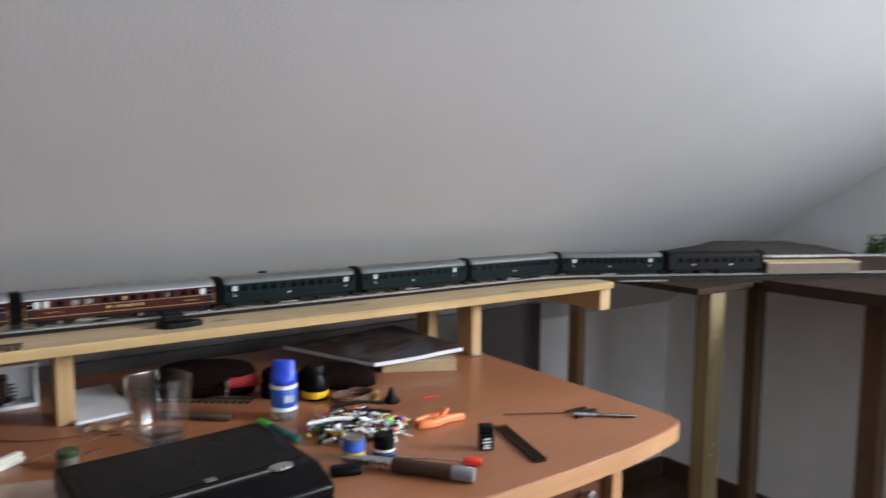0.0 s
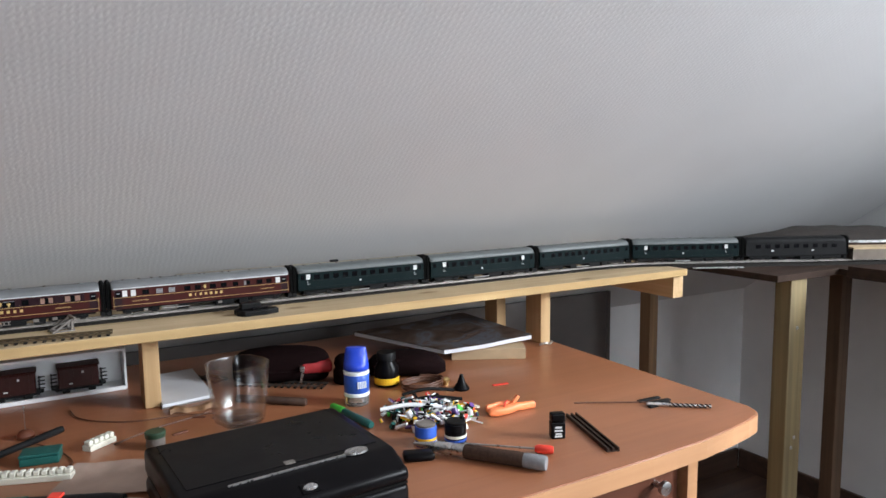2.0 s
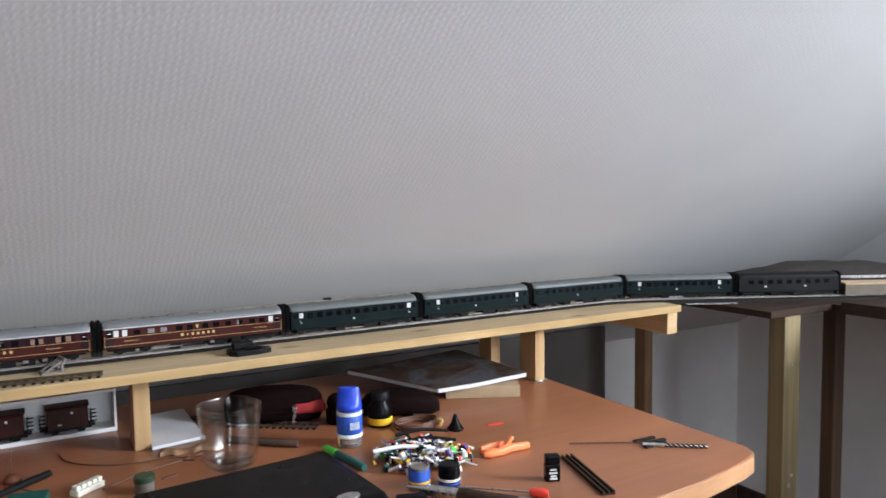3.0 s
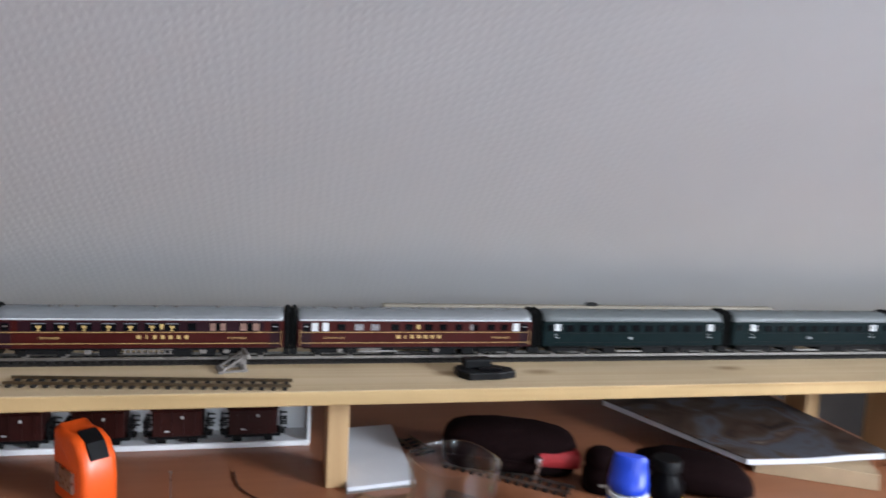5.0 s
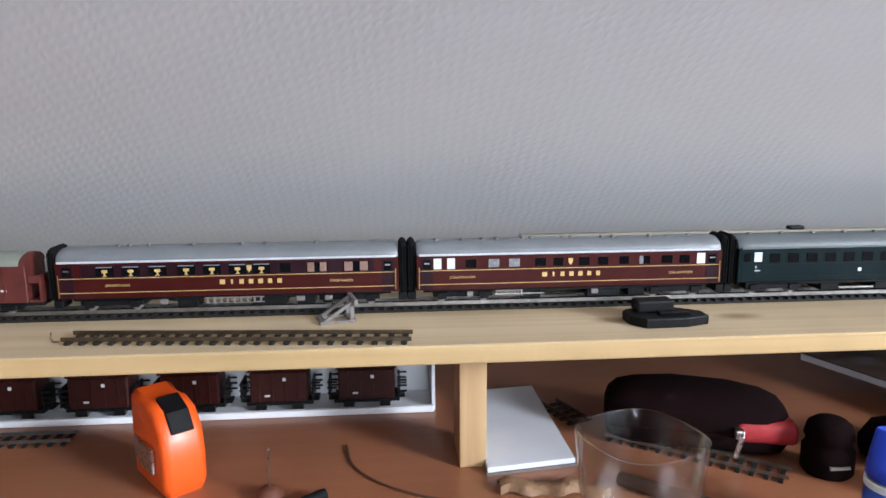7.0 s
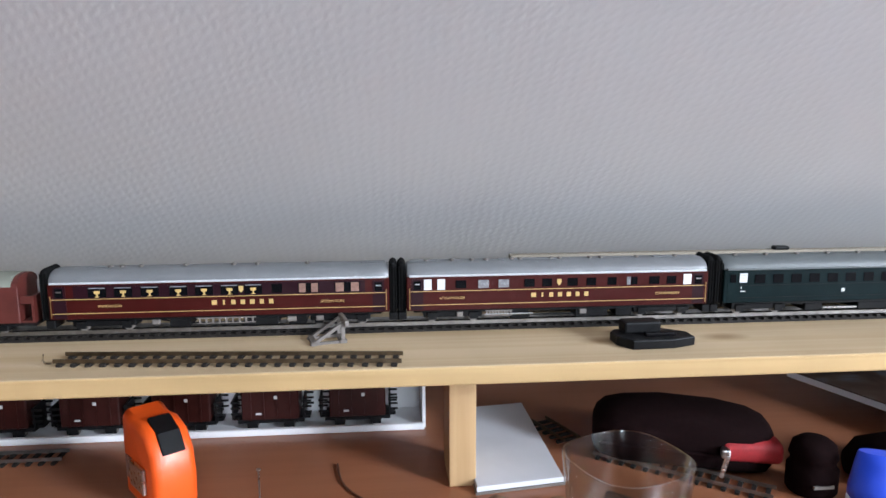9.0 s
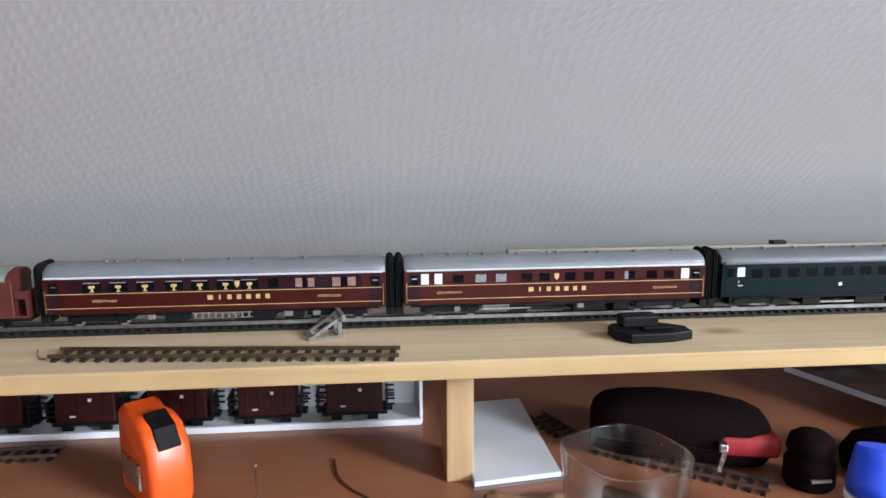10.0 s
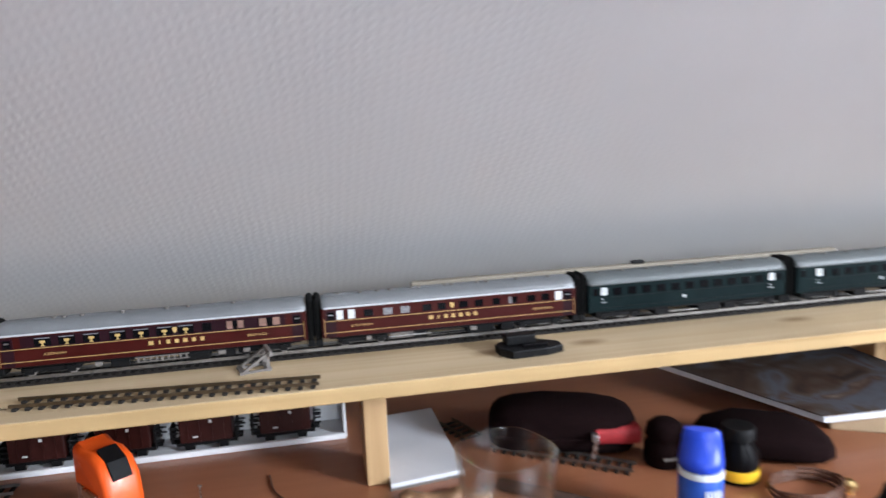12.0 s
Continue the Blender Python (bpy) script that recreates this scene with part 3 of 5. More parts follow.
def wheelset():
    bm = bmesh.new()
    for y in (-0.0082, 0.0072):
        bmesh.ops.create_cone(bm, cap_ends=True, segments=16, radius1=0.0055, radius2=0.0055, depth=0.0022, matrix=pose(0, y, 0.0055, 90))
    bmesh.ops.create_cone(bm, cap_ends=True, segments=8, radius1=0.001, radius2=0.001, depth=0.016, matrix=pose(0, 0, 0.0055, 90))
    return bm


WHEEL_ME = mesh_of("wheelset", wheelset(), GUNGREY, 40)


def bogie(parent, x, base=0.028):
    bm = boxm(-base / 2 - 0.007, base / 2 + 0.007, -0.0135, 0.0135, 0.0045, 0.0100, 0.0008)
    for sx in (-base / 2, base / 2):
        for sy in (-1, 1):
            box(bm, sx - 0.0035, sx + 0.0035, sy * 0.0142 - 0.0008, sy * 0.0142 + 0.0008, 0.0030, 0.0085)
    b = part("bogie", bm, BLACK, parent, "", pose(x, 0, 0))
    for sx in (-base / 2, base / 2):
        share("wheelset", WHEEL_ME, b, pose(sx, 0, 0))
    return b


def side_plate(parent, name, x, w, z0, z1, material, proud=0.0004, label=""):
    """A thin raised plate on the side of a car."""
    bm = boxm(-w / 2, w / 2, -HWID - proud, -HWID + 0.0006, z0, z1)
    return part(name, bm, material, parent, label, pose(x, 0, 0))


def car(length, paint, roof_mat, label, group, m, eave=None):
    c = thing("passenger_car", m, label, "model train car", group)
    h = length / 2
    part("body", boxm(-h, h, -HWID, HWID, Z_LOW, Z_EAVE, 0.0006, 1), paint, c)
    rf = part("roof", loft(ROOF, [(-h + 0.0005, 0.86, 0.9, 0.0037), (-h + 0.004, 0.97, 0.985, 0.0006), (-h + 0.010, 1, 1, 0), (h - 0.010, 1, 1, 0), (h - 0.004, 0.97, 0.985, 0.0006), (h - 0.0005, 0.86, 0.9, 0.0037)]), roof_mat, c, "", None, 50)
    if eave:
        part("roof_edge", boxm(-h + 0.002, h - 0.002, -HWID - 0.0014, HWID + 0.0014, Z_EAVE - 0.0002, Z_EAVE + 0.0014, 0.0004, 1), eave, c)
    part("underframe", boxm(-h + 0.012, h - 0.012, -0.0135, 0.0135, 0.0085, Z_LOW + 0.0002), BLACK, c)
    for x, w in ((-h * 0.26, 0.008), (h * 0.22, 0.0135), (h * 0.44, 0.007)):
        part("battery_box", boxm(x - w, x + w, -0.0140, 0.0125, 0.0022, 0.0086, 0.0006, 1), BLACK, c)
    part("centre_sill", boxm(-h + 0.006, h - 0.006, -0.004, 0.004, 0.0064, 0.0085), BLACK, c)
    part("truss_rod", tube([(-h * 0.42, -0.0115, 0.0085), (-h * 0.16, -0.0115, 0.0045), (h * 0.08, -0.0115, 0.0045), (h * 0.42, -0.0115, 0.0085)], 0.0006, 6), BLACK, c)
    bogie(c, -h * 0.70, 0.034)
    bogie(c, h * 0.70, 0.034)
    for sx in (-1, 1):
        bm = boxm(-0.0035, 0.0035, -0.0135, 0.0135, 0.0085, 0.0505, 0.0040, 3)
        for k in (-0.0022, 0.0, 0.0022):
            box(bm, k - 0.0004, k + 0.0004, -0.0140, 0.0140, 0.0105, 0.0470)
        part("gangway_bellows", bm, BELLOWS, c, "black folded gangway bellows", pose(sx * (h + 0.0035), 0, 0))
        part("coupling", boxm(-0.0035, 0.0034, -0.0085, 0.0085, 0.0020, 0.0086, 0.0006, 1), BLACK, c, "", pose(sx * (h + 0.0034), 0, 0))
        for y in (-0.0105, 0.0105):
            part("buffer", lathe([(0.0, 0.0), (0.0012, 0.0), (0.0012, 0.0045), (0.0028, 0.005), (0.0028, 0.006), (0.0, 0.0062)], 10), BLACK, c, "", pose(sx * h, y, 0.0125, 0, 90 * sx, 0), 40)
    return c, rf


def vents(rf, xs, y=0.0, z=Z_TOP):
    for x in xs:
        part("roof_vent", lathe([(0.0, -0.0006), (0.0010, -0.0006), (0.0010, 0.0008), (0.0021, 0.0011), (0.0021, 0.0022), (0.0, 0.0027)], 10), GUNGREY, rf, "", pose(x, y - 0.004, z - 0.0003), 40)


def roof_walk(rf, x, w=0.018):
    bm = boxm(x - w / 2, x + w / 2, -0.005, 0.001, Z_TOP + 0.0004, Z_TOP + 0.0010)
    for k in (-0.4, 0.4):
        box(bm, x + k * w - 0.0005, x + k * w + 0.0005, -0.004, 0.0, Z_TOP - 0.0015, Z_TOP + 0.0006)
    part("roof_walkway", bm, SILVER, rf)


def lettering(c, text, x, z, height):
    me = text_mesh(text, height, GOLD)
    ob = new("lettering", me)
    ob.parent = c
    ob.matrix_basis = pose(x, -HWID - 0.0007, z, 90)


def name_blocks(c, x, z):
    """The maker's word stands as seven plain gold bars."""
    for i in range(7):
        w = (0.0040, 0.0014, 0.0032, 0.0034, 0.0036, 0.0032, 0.0034)[i]
        part("lettering_bar", boxm(-w / 2, w / 2, 0, 0.0004, 0, 0.0036), GOLD, c, "", pose(x + (i - 3) * 0.0073, -HWID - 0.0006, z - 0.0018))


def crest(c, x, z):
    part("crest", prism([(-0.0018, 0.0025), (-0.0018, -0.0005), (0, -0.003), (0.0018, -0.0005), (0.0018, 0.0025)], 0, 0.0005), GOLD, c, "small gold shield", pose(x, -HWID - 0.0004, z, 90))


def gold_lines(c, h):
    for z in (0.0158, 0.0270):
        side_plate(c, "stripe", 0, 2 * h - 0.004, z - 0.00022, z + 0.00022, GOLD, 0.0006, "thin gold line")


def end_doors(c, h):
    for sx in (-1, 1):
        d = side_plate(c, "door", sx * (h - 0.0085), 0.0095, 0.0118, 0.0372, DARKBAND, 0.0002)
        part("door_window", boxm(-0.0028, 0.0028, -HWID - 0.0007, -HWID, 0.0285, 0.0355), WINDOW, d)
        part("hand_rail", tube([(sx * 0.0062, -HWID - 0.0016, 0.013), (sx * 0.0062, -HWID - 0.0016, 0.030)], 0.0004, 6), BRASS, d)
        part("door_handle", boxm(-0.002, 0.002, -HWID - 0.0012, -HWID, 0.0325, 0.0335), STEEL, d)


def window(c, x, w, z0=0.0288, z1=0.0360, glass=WINDOW):
    f = side_plate(c, "window", x, w, z0, z1, glass, 0.0005)
    return f


# dining car: gold table lamps behind wide windows
x0, x1 = 0.088, 0.349
dining, rf = car(x1 - x0, BURGUNDY, SILVER, "burgundy model dining car with gold lines and silver roof", "train on the shelf", pose((x0 + x1) / 2, TY, RT), EAVE)
h = (x1 - x0) / 2
at = lambda px: (px - 389.5) / 617 * 2 * h
side_plate(dining, "window_band", 0, 2 * h - 0.038, 0.0274, 0.0375, DARKBAND, 0.0002)
for px in (168, 214, 261, 312, 358, 404, 447):
    w = window(dining, at(px), 0.0135, 0.0284, 0.0362)
    bm = boxm(-0.0022, 0.0022, -HWID - 0.0009, -HWID - 0.0004, 0.0312, 0.0335, 0.0004, 1)
    box(bm, -0.0006, 0.0006, -HWID - 0.0009, -HWID - 0.0004, 0.0288, 0.0312)
    box(bm, -0.0015, 0.0015, -HWID - 0.0009, -HWID - 0.0004, 0.0284, 0.0290)
    part("table_lamp", bm, GOLD, w, "gold table lamp")
    part("sun_blind", boxm(-0.006, 0.006, -HWID - 0.0008, -HWID - 0.0004, 0.0352, 0.0360), FROST, w)
window(dining, at(490), 0.008, glass=WINDOW)
for px, k in ((548, 0.016), (620, 0.020)):
    w = window(dining, at(px), k, 0.0284, 0.0362)
    for q in (-0.3, 0.3):
        part("curtain", boxm(k * q - k * 0.16, k * q + k * 0.16, -HWID - 0.0009, -HWID - 0.0004, 0.0288, 0.0360), CURTAIN, w)
gold_lines(dining, h)
end_doors(dining, h)
name_blocks(dining, at(427), 0.0222)
crest(dining, at(425), 0.0325)
lettering(dining, "SPEISEWAGEN", at(189), 0.0212, 0.0021)
lettering(dining, "SPEISEWAGEN", at(592), 0.0212, 0.0021)
vents(rf, [at(p) for p in (185, 205, 240, 320, 408, 452, 545)])
roof_walk(rf, at(165), 0.020)
roof_walk(rf, at(668), 0.020)

def under_fittings(c, lattice, boxes, rod=None):
    """Bright pieces below the frame: an openwork girder, small boxes and a rod."""
    x, w = lattice
    bm = boxm(x - w / 2, x + w / 2, -0.0152, -0.0142, 0.0088, 0.0096)
    box(bm, x - w / 2, x + w / 2, -0.0152, -0.0142, 0.0048, 0.0054)
    for i in range(9):
        k = x - w / 2 + w * (i + 0.5) / 9
        box(bm, k - 0.0007, k + 0.0007, -0.0151, -0.0143, 0.0054, 0.0088)
    part("girder", bm, GUNGREY, c, "pale openwork girder")
    for x, w in boxes:
        part("equipment_box", boxm(x - w / 2, x + w / 2, -0.0156, -0.0120, 0.0050, 0.0088, 0.0005, 1), GUNGREY, c)
    if rod:
        part("steam_pipe", tube([(rod[0], -0.0158, 0.0066), (rod[1], -0.0158, 0.0066)], 0.0006, 6), STEEL, c)


under_fittings(dining, (0.002, 0.046), ((-0.052, 0.006), (0.053, 0.007), (0.075, 0.006)))

# sleeping car
x0, x1 = 0.363, 0.613
sleeper_car, rf = car(x1 - x0, BURGUNDY, SILVER, "burgundy model sleeping car with gold lines and silver roof", "train on the shelf", pose((x0 + x1) / 2, TY, RT), EAVE)
h = (x1 - x0) / 2
at = lambda px: (px - 996) / 532 * 2 * h
for px, k, g in ((766, 0.0062, WHITEMARK), (789, 0.0062, WHITEMARK), (823, 0.0085, WINDOW), (862, 0.0085, FROST), (897, 0.0085, FROST), (942, 0.0085, WINDOW), (973, 0.0080, WINDOW),
                 (1018, 0.0085, WINDOW), (1051, 0.0080, WINDOW), (1088, 0.0075, WINDOW), (1118, 0.0030, FROST), (1128, 0.0050, WINDOW), (1164, 0.0085, WINDOW), (1195, 0.0080, WINDOW), (1224, 0.0068, WHITEMARK)):
    window(sleeper_car, at(px), k, 0.0282 if g is WHITEMARK else 0.0290, 0.0368 if g is WHITEMARK else 0.0355, g)
gold_lines(sleeper_car, h)
end_doors(sleeper_car, h)
name_blocks(sleeper_car, at(996), 0.0222)
crest(sleeper_car, at(994), 0.0325)
lettering(sleeper_car, "SCHLAFWAGEN", at(808), 0.0212, 0.0021)
lettering(sleeper_car, "SCHLAFWAGEN", at(1188), 0.0212, 0.0021)
vents(rf, [at(p) for p in (765, 810, 845, 870, 915, 930, 985, 1000, 1055, 1075, 1140, 1210)])
roof_walk(rf, at(760), 0.022)
roof_walk(rf, at(945), 0.05)
roof_walk(rf, at(1190), 0.018)


under_fittings(sleeper_car, (-0.050, 0.022), ((-0.082, 0.005), (0.02, 0.006)), (-0.062, -0.022))


# green express cars
def green_car(m, inset=0.0185):
    """inset: from each end to the white panel beside the door; None: no panel."""
    L = 0.222
    h = L / 2
    c, rf = car(L, GREEN, GREYROOF, "dark green model express coach with grey roof" + ("" if inset is None else " and white end panels"), "train on the shelf", m, GREYROOF)
    for sx in (-1, 1):
        d = side_plate(c, "door", sx * (h - 0.0075), 0.0085, 0.0118, 0.0372, GREEN, 0.0003)
        part("door_window", boxm(-0.0024, 0.0024, -HWID - 0.0008, -HWID, 0.0285, 0.0355), WINDOW, d)
        if inset is None:
            continue
        for z0, z1 in ((0.0285, 0.0322), (0.0325, 0.0344), (0.0347, 0.0362)):
            part("white_panel", boxm(-0.0033, 0.0033, -HWID - 0.0007, -HWID, z0, z1), WHITEMARK, c, "white panel beside the door", pose(sx * (h - inset), 0, 0))
        part("white_sign", boxm(-0.0022, 0.0022, -HWID - 0.0006, -HWID, 0.0205, 0.0213), WHITEMARK, c, "", pose(sx * (h - inset), 0, 0))
        part("white_sign", boxm(-0.0018, -0.0012, -HWID - 0.0006, -HWID, 0.0232, 0.0250), WHITEMARK, c, "", pose(sx * (h - inset), 0, 0))
    for i in range(11):
        window(c, -h + 0.031 + i * (L - 0.062) / 10, 0.0088, 0.0275, 0.0350)
    for z in (0.0150, 0.0255):
        side_plate(c, "trim_line", 0, L - 0.026, z, z + 0.0005, BLACK, 0.0003)
    part("number_mark", boxm(-0.0015, 0.0015, -HWID - 0.0006, -HWID, 0.0188, 0.0216), WHITEMARK, c, "", pose(-0.006, 0, 0))
    part("tail_box", boxm(-0.02, 0.02, -0.0130, -0.0115, 0.0035, 0.0048), STEEL, c)
    vents(rf, [-h + 0.014 + i * 0.0275 for i in range(8)])
    return c


def car_pose(s0, s1, off=0.0):
    """The pose of a car whose ends lie at s0 and s1 along the line."""
    (p, _), (q, _) = on_track(s0 + 0.13 * (s1 - s0), off), on_track(s1 - 0.13 * (s1 - s0), off)
    c = (p + q) / 2
    return pose(c.x, c.y, RT, 0, 0, math.degrees(math.atan2(q.y - p.y, q.x - p.x)))


for s, inset in ((0.627, 0.0165), (0.863, 0.0270), (1.099, None), (1.335, 0.0270)):
    green_car(car_pose(s, s + 0.222), inset)

# plain car on the curve
c, rf = car(0.212, DARKGREY, DARKGREY, "dark grey model coach on the curved track", "train on the shelf", car_pose(1.572, 1.784))
for i in range(9):
    window(c, -0.080 + i * 0.020, 0.010, 0.027, 0.0345)
for x in (-0.05, 0.035):
    part("white_sign", boxm(-0.0025, 0.0025, -HWID - 0.0006, -HWID, 0.020, 0.023), WHITEMARK, c, "", pose(x, 0, 0))

# station platform beyond it, a raised outer line and a low hill
pf = thing("model_platform", pose(0, 0, 0), "tan model station platform on the curved layout", "model platform")
part("slab", sweep(1.80, 2.02, 16, -0.0150, 0.030, TB + 0.0052, TB + 0.0260), TANCAR, pf)
part("platform_edge", sweep(1.80, 2.02, 16, -0.0172, 0.031, TB + 0.0262, TB + 0.0300), BEIGE, pf, "pale platform edge")
ramp = thing("raised_line", pose(0, 0, 0), "raised brown trackbed with a shiny rail behind the platform", "trackbed")
part("trackbed", sweep(1.60, 2.20, 24, 0.040, 0.085, BZ, TB + 0.0330), PLY, ramp)
for off in (0.052, 0.0685):
    part("rail", sweep(1.60, 2.20, 24, off - 0.0007, off + 0.0007, TB + 0.0332, TB + 0.0362), STEEL, ramp)
# the window's reflection on the rails, built as a short steel strip
part("rail_glint", sweep(1.85, 1.97, 8, 0.0425, 0.0490, TB + 0.0332, TB + 0.0346), STEEL, ramp, "steel strip shaped as a bright reflection on the rail")
bm = bmesh.new()
grid = []
for i in range(31):
    s = 1.50 + 0.75 * i / 30
    row = []
    for k in range(9):
        off = 0.095 + 0.016 * k
        p, _ = on_track(s, off)
        lift = 0.074 * math.sin(math.pi * min(max((i - 0.5) / 29, 0), 1)) ** 0.7 * math.sin(math.pi * k / 8) ** 0.5
        row.append(bm.verts.new((p.x, p.y, BZ + 0.0005 + lift * (0.9 + 0.2 * noise.noise(Vector((s * 14, off * 30, 0)))))))
    grid.append(row)
for p, q in zip(grid, grid[1:]):
    for k in range(8):
        bm.faces.new((p[k], q[k], q[k + 1], p[k + 1]))
bmesh.ops.recalc_face_normals(bm, faces=bm.faces[:])
tagged(solid("model_hill", bm, HILL, smooth=60), "low dark brown model hill in the layout corner", "model hill")


tagged(solid("metal_strip", sweep(1.46, 1.565, 6, -0.028, -0.019, BZ + 0.0002, BZ + 0.0020), STEEL), "thin steel strip shaped as a bright reflection on the rail lying beside the track on the table", "strip")


# covered goods wagon at the head of the train
def goods_wagon(m, x0, x1, paint, roof_mat, label, platform=True):
    w = thing("goods_wagon", m, label, "model train car", "train on the shelf")
    part("body", boxm(x0, x1, -0.0160, 0.0160, 0.0090, 0.0385, 0.0005, 1), paint, w)
    n = int((x1 - x0) / 0.0052)
    for i in range(1, n):
        x = x0 + (x1 - x0) * i / n
        if i % 3 == 0:
            part("side_rib", boxm(x - 0.0008, x + 0.0008, -0.0168, -0.0158, 0.0095, 0.0380), paint, w)
    rf = [(-0.0172, 0.0378)] + [(-math.cos(a) * 0.0172, 0.0382 + math.sin(a) * 0.0085) for a in (math.pi * i / 12 for i in range(1, 12))] + [(0.0172, 0.0378)]
    part("roof", loft(rf, [(x0 - 0.001, 1, 1, 0), (x1 - 0.004, 1, 1, 0)]), roof_mat, w, "", None, 50)
    part("end_wall", loft(rf, [(x1 - 0.0038, 0.985, 1, -0.0006), (x1 + 0.0002, 0.985, 1, -0.0006)]), paint, w)
    part("underframe", boxm(x0, x1 + 0.010, -0.0130, 0.0130, 0.0060, 0.0090), BLACK, w)
    for x in (x0 + 0.018, x1 - 0.016):
        part("axle_guard", boxm(x - 0.006, x + 0.006, -0.0145, 0.0145, 0.0025, 0.0065, 0.0006, 1), BLACK, w)
        share("wheelset", WHEEL_ME, w, pose(x, 0, 0))
    if platform:
        bm = boxm(x1 + 0.0004, x1 + 0.0105, -0.0145, 0.0145, 0.0090, 0.0105)
        box(bm, x1 + 0.0085, x1 + 0.0105, -0.0145, 0.0145, 0.0105, 0.0300)
        box(bm, x1 + 0.0005, x1 + 0.0085, -0.0145, -0.0135, 0.0240, 0.0300)
        part("brake_platform", bm, paint, w)
    for z, y in ((0.028, 0.5), (0.018, 0.2)):
        part("white_sign", boxm(x0 + (x1 - x0) * (0.9 - 0.25 * y), x0 + (x1 - x0) * (0.9 - 0.25 * y) + 0.004, -0.0166, -0.0158, z, z + 0.0016), WHITEMARK, w)
    return w


goods_wagon(pose(0, TY, RT), -0.060, 0.066, OXIDE, OLIVEROOF, "oxide red model goods wagon with olive roof")


# ---------------------------------------------------------------- things on the shelf
def loose_track(x0, y0, x1, y1, z, rail_mat, label, clip=True):
    d = Vector((x1 - x0, y1 - y0))
    L = d.length
    tr = thing("loose_track", pose(x0, y0, z, 0, 0, math.degrees(math.atan2(d.y, d.x))), label, "track")
    for y in (-0.00825, 0.00825):
        part("rail", boxm(0, L, y - 0.0006, y + 0.0006, 0.002, 0.005), rail_mat, tr)
    k = int(L / 0.0098)
    for i in range(k):
        if not clip:
            share("sleeper", SLEEPER_WIDE, tr, pose((i + 0.5) * L / k, 0, 0))
            continue
        for y in (-0.00825, 0.00825):
            share("rail_chair", CHAIR, tr, pose((i + 0.5) * L / k, y, 0))
    if clip:
        part("wire_clip", tube([(-0.001, -0.009, 0.002), (-0.005, -0.0095, 0.0022), (-0.0065, -0.0095, 0.0045), (-0.0055, -0.0095, 0.009)], 0.0006, 6), RAILBROWN, tr)
    return tr


CHAIR = mesh_of("rail_chair", boxm(-0.0021, 0.0021, -0.0034, 0.0034, 0, 0.0024, 0.0005, 1), SLEEPER)
SLEEPER_WIDE = mesh_of("sleeper", boxm(-0.0017, 0.0017, -0.0130, 0.0130, 0, 0.0022), SLEEPER)
loose_track(0.114, 1.4535, 0.357, 1.4315, SH, RAILBROWN, "loose straight track piece with brass-coloured rails on a pine shelf")

ctl = thing("track_switch", pose(0.549, 1.4575, SH, 0, 0, 2), "black plastic model railway switch lying on the shelf", "switch")
part("base", prism([(-0.029, -0.004), (-0.020, -0.0165), (0.012, -0.0165), (0.030, -0.011), (0.030, 0.002), (0.012, 0.016), (-0.024, 0.016), (-0.029, 0.010)], 0, 0.0075, 0.0012), BLACK, ctl)
part("housing", boxm(-0.021, 0.008, 0.000, 0.0145, 0.0075, 0.0165, 0.0015), BLACK, ctl)
part("lever", boxm(-0.008, 0.016, -0.0095, -0.0045, 0.0075, 0.0105, 0.0008), BLACKGLOSS, ctl)

stop = thing("buffer_stop", pose(0.301, 1.487, SH, 0, 0, 14), "loose grey-brown plastic buffer stop on the shelf", "buffer stop")
for y in (-0.0085, 0.0085):
    bm = bmesh.new()
    box(bm, -0.015, 0.013, y - 0.0012, y + 0.0012, 0, 0.002)
    box(bm, -0.0165, 0.0165, -0.0014, 0.0014, -0.0012, 0.0012, pose(-0.001, y, 0.0085, 0, -32, 0))
    box(bm, 0.0085, 0.0115, y - 0.0012, y + 0.0012, 0.002, 0.0150)
    part("side_frame", bm, GUNGREY, stop)
part("buffer_beam", boxm(0.0105, 0.0140, -0.0135, 0.0135, 0.0135, 0.0185, 0.0005, 1), GUNGREY, stop)
part("cross_tie", boxm(-0.0145, -0.0105, -0.011, 0.011, 0, 0.0028), GUNGREY, stop)
part("cross_tie", boxm(0.0075, 0.0125, -0.011, 0.011, 0, 0.0028), GUNGREY, stop)


# ---------------------------------------------------------------- things under the shelf
tray = thing("wagon_tray", pose(0, 0, 0), "white card tray holding a row of dark red-brown model wagons", "tray")
part("base", boxm(-0.18, 0.379, 1.586, 1.632, DZ, DZ + 0.002), WHITECARD, tray)
part("front_lip", boxm(-0.18, 0.381, 1.580, 1.5855, DZ, DZ + 0.0062, 0.0008, 1), WHITECARD, tray)
part("back_panel", boxm(-0.18, 0.379, 1.6325, 1.636, DZ, 0.799), WHITECARD, tray)
part("end_panel", boxm(0.3795, 0.3825, 1.586, 1.636, DZ, 0.799), WHITECARD, tray)
part("top_panel", boxm(-0.18, 0.3825, 1.583, 1.6365, 0.7992, 0.8030, 0.0006, 1), WHITECARD, tray)


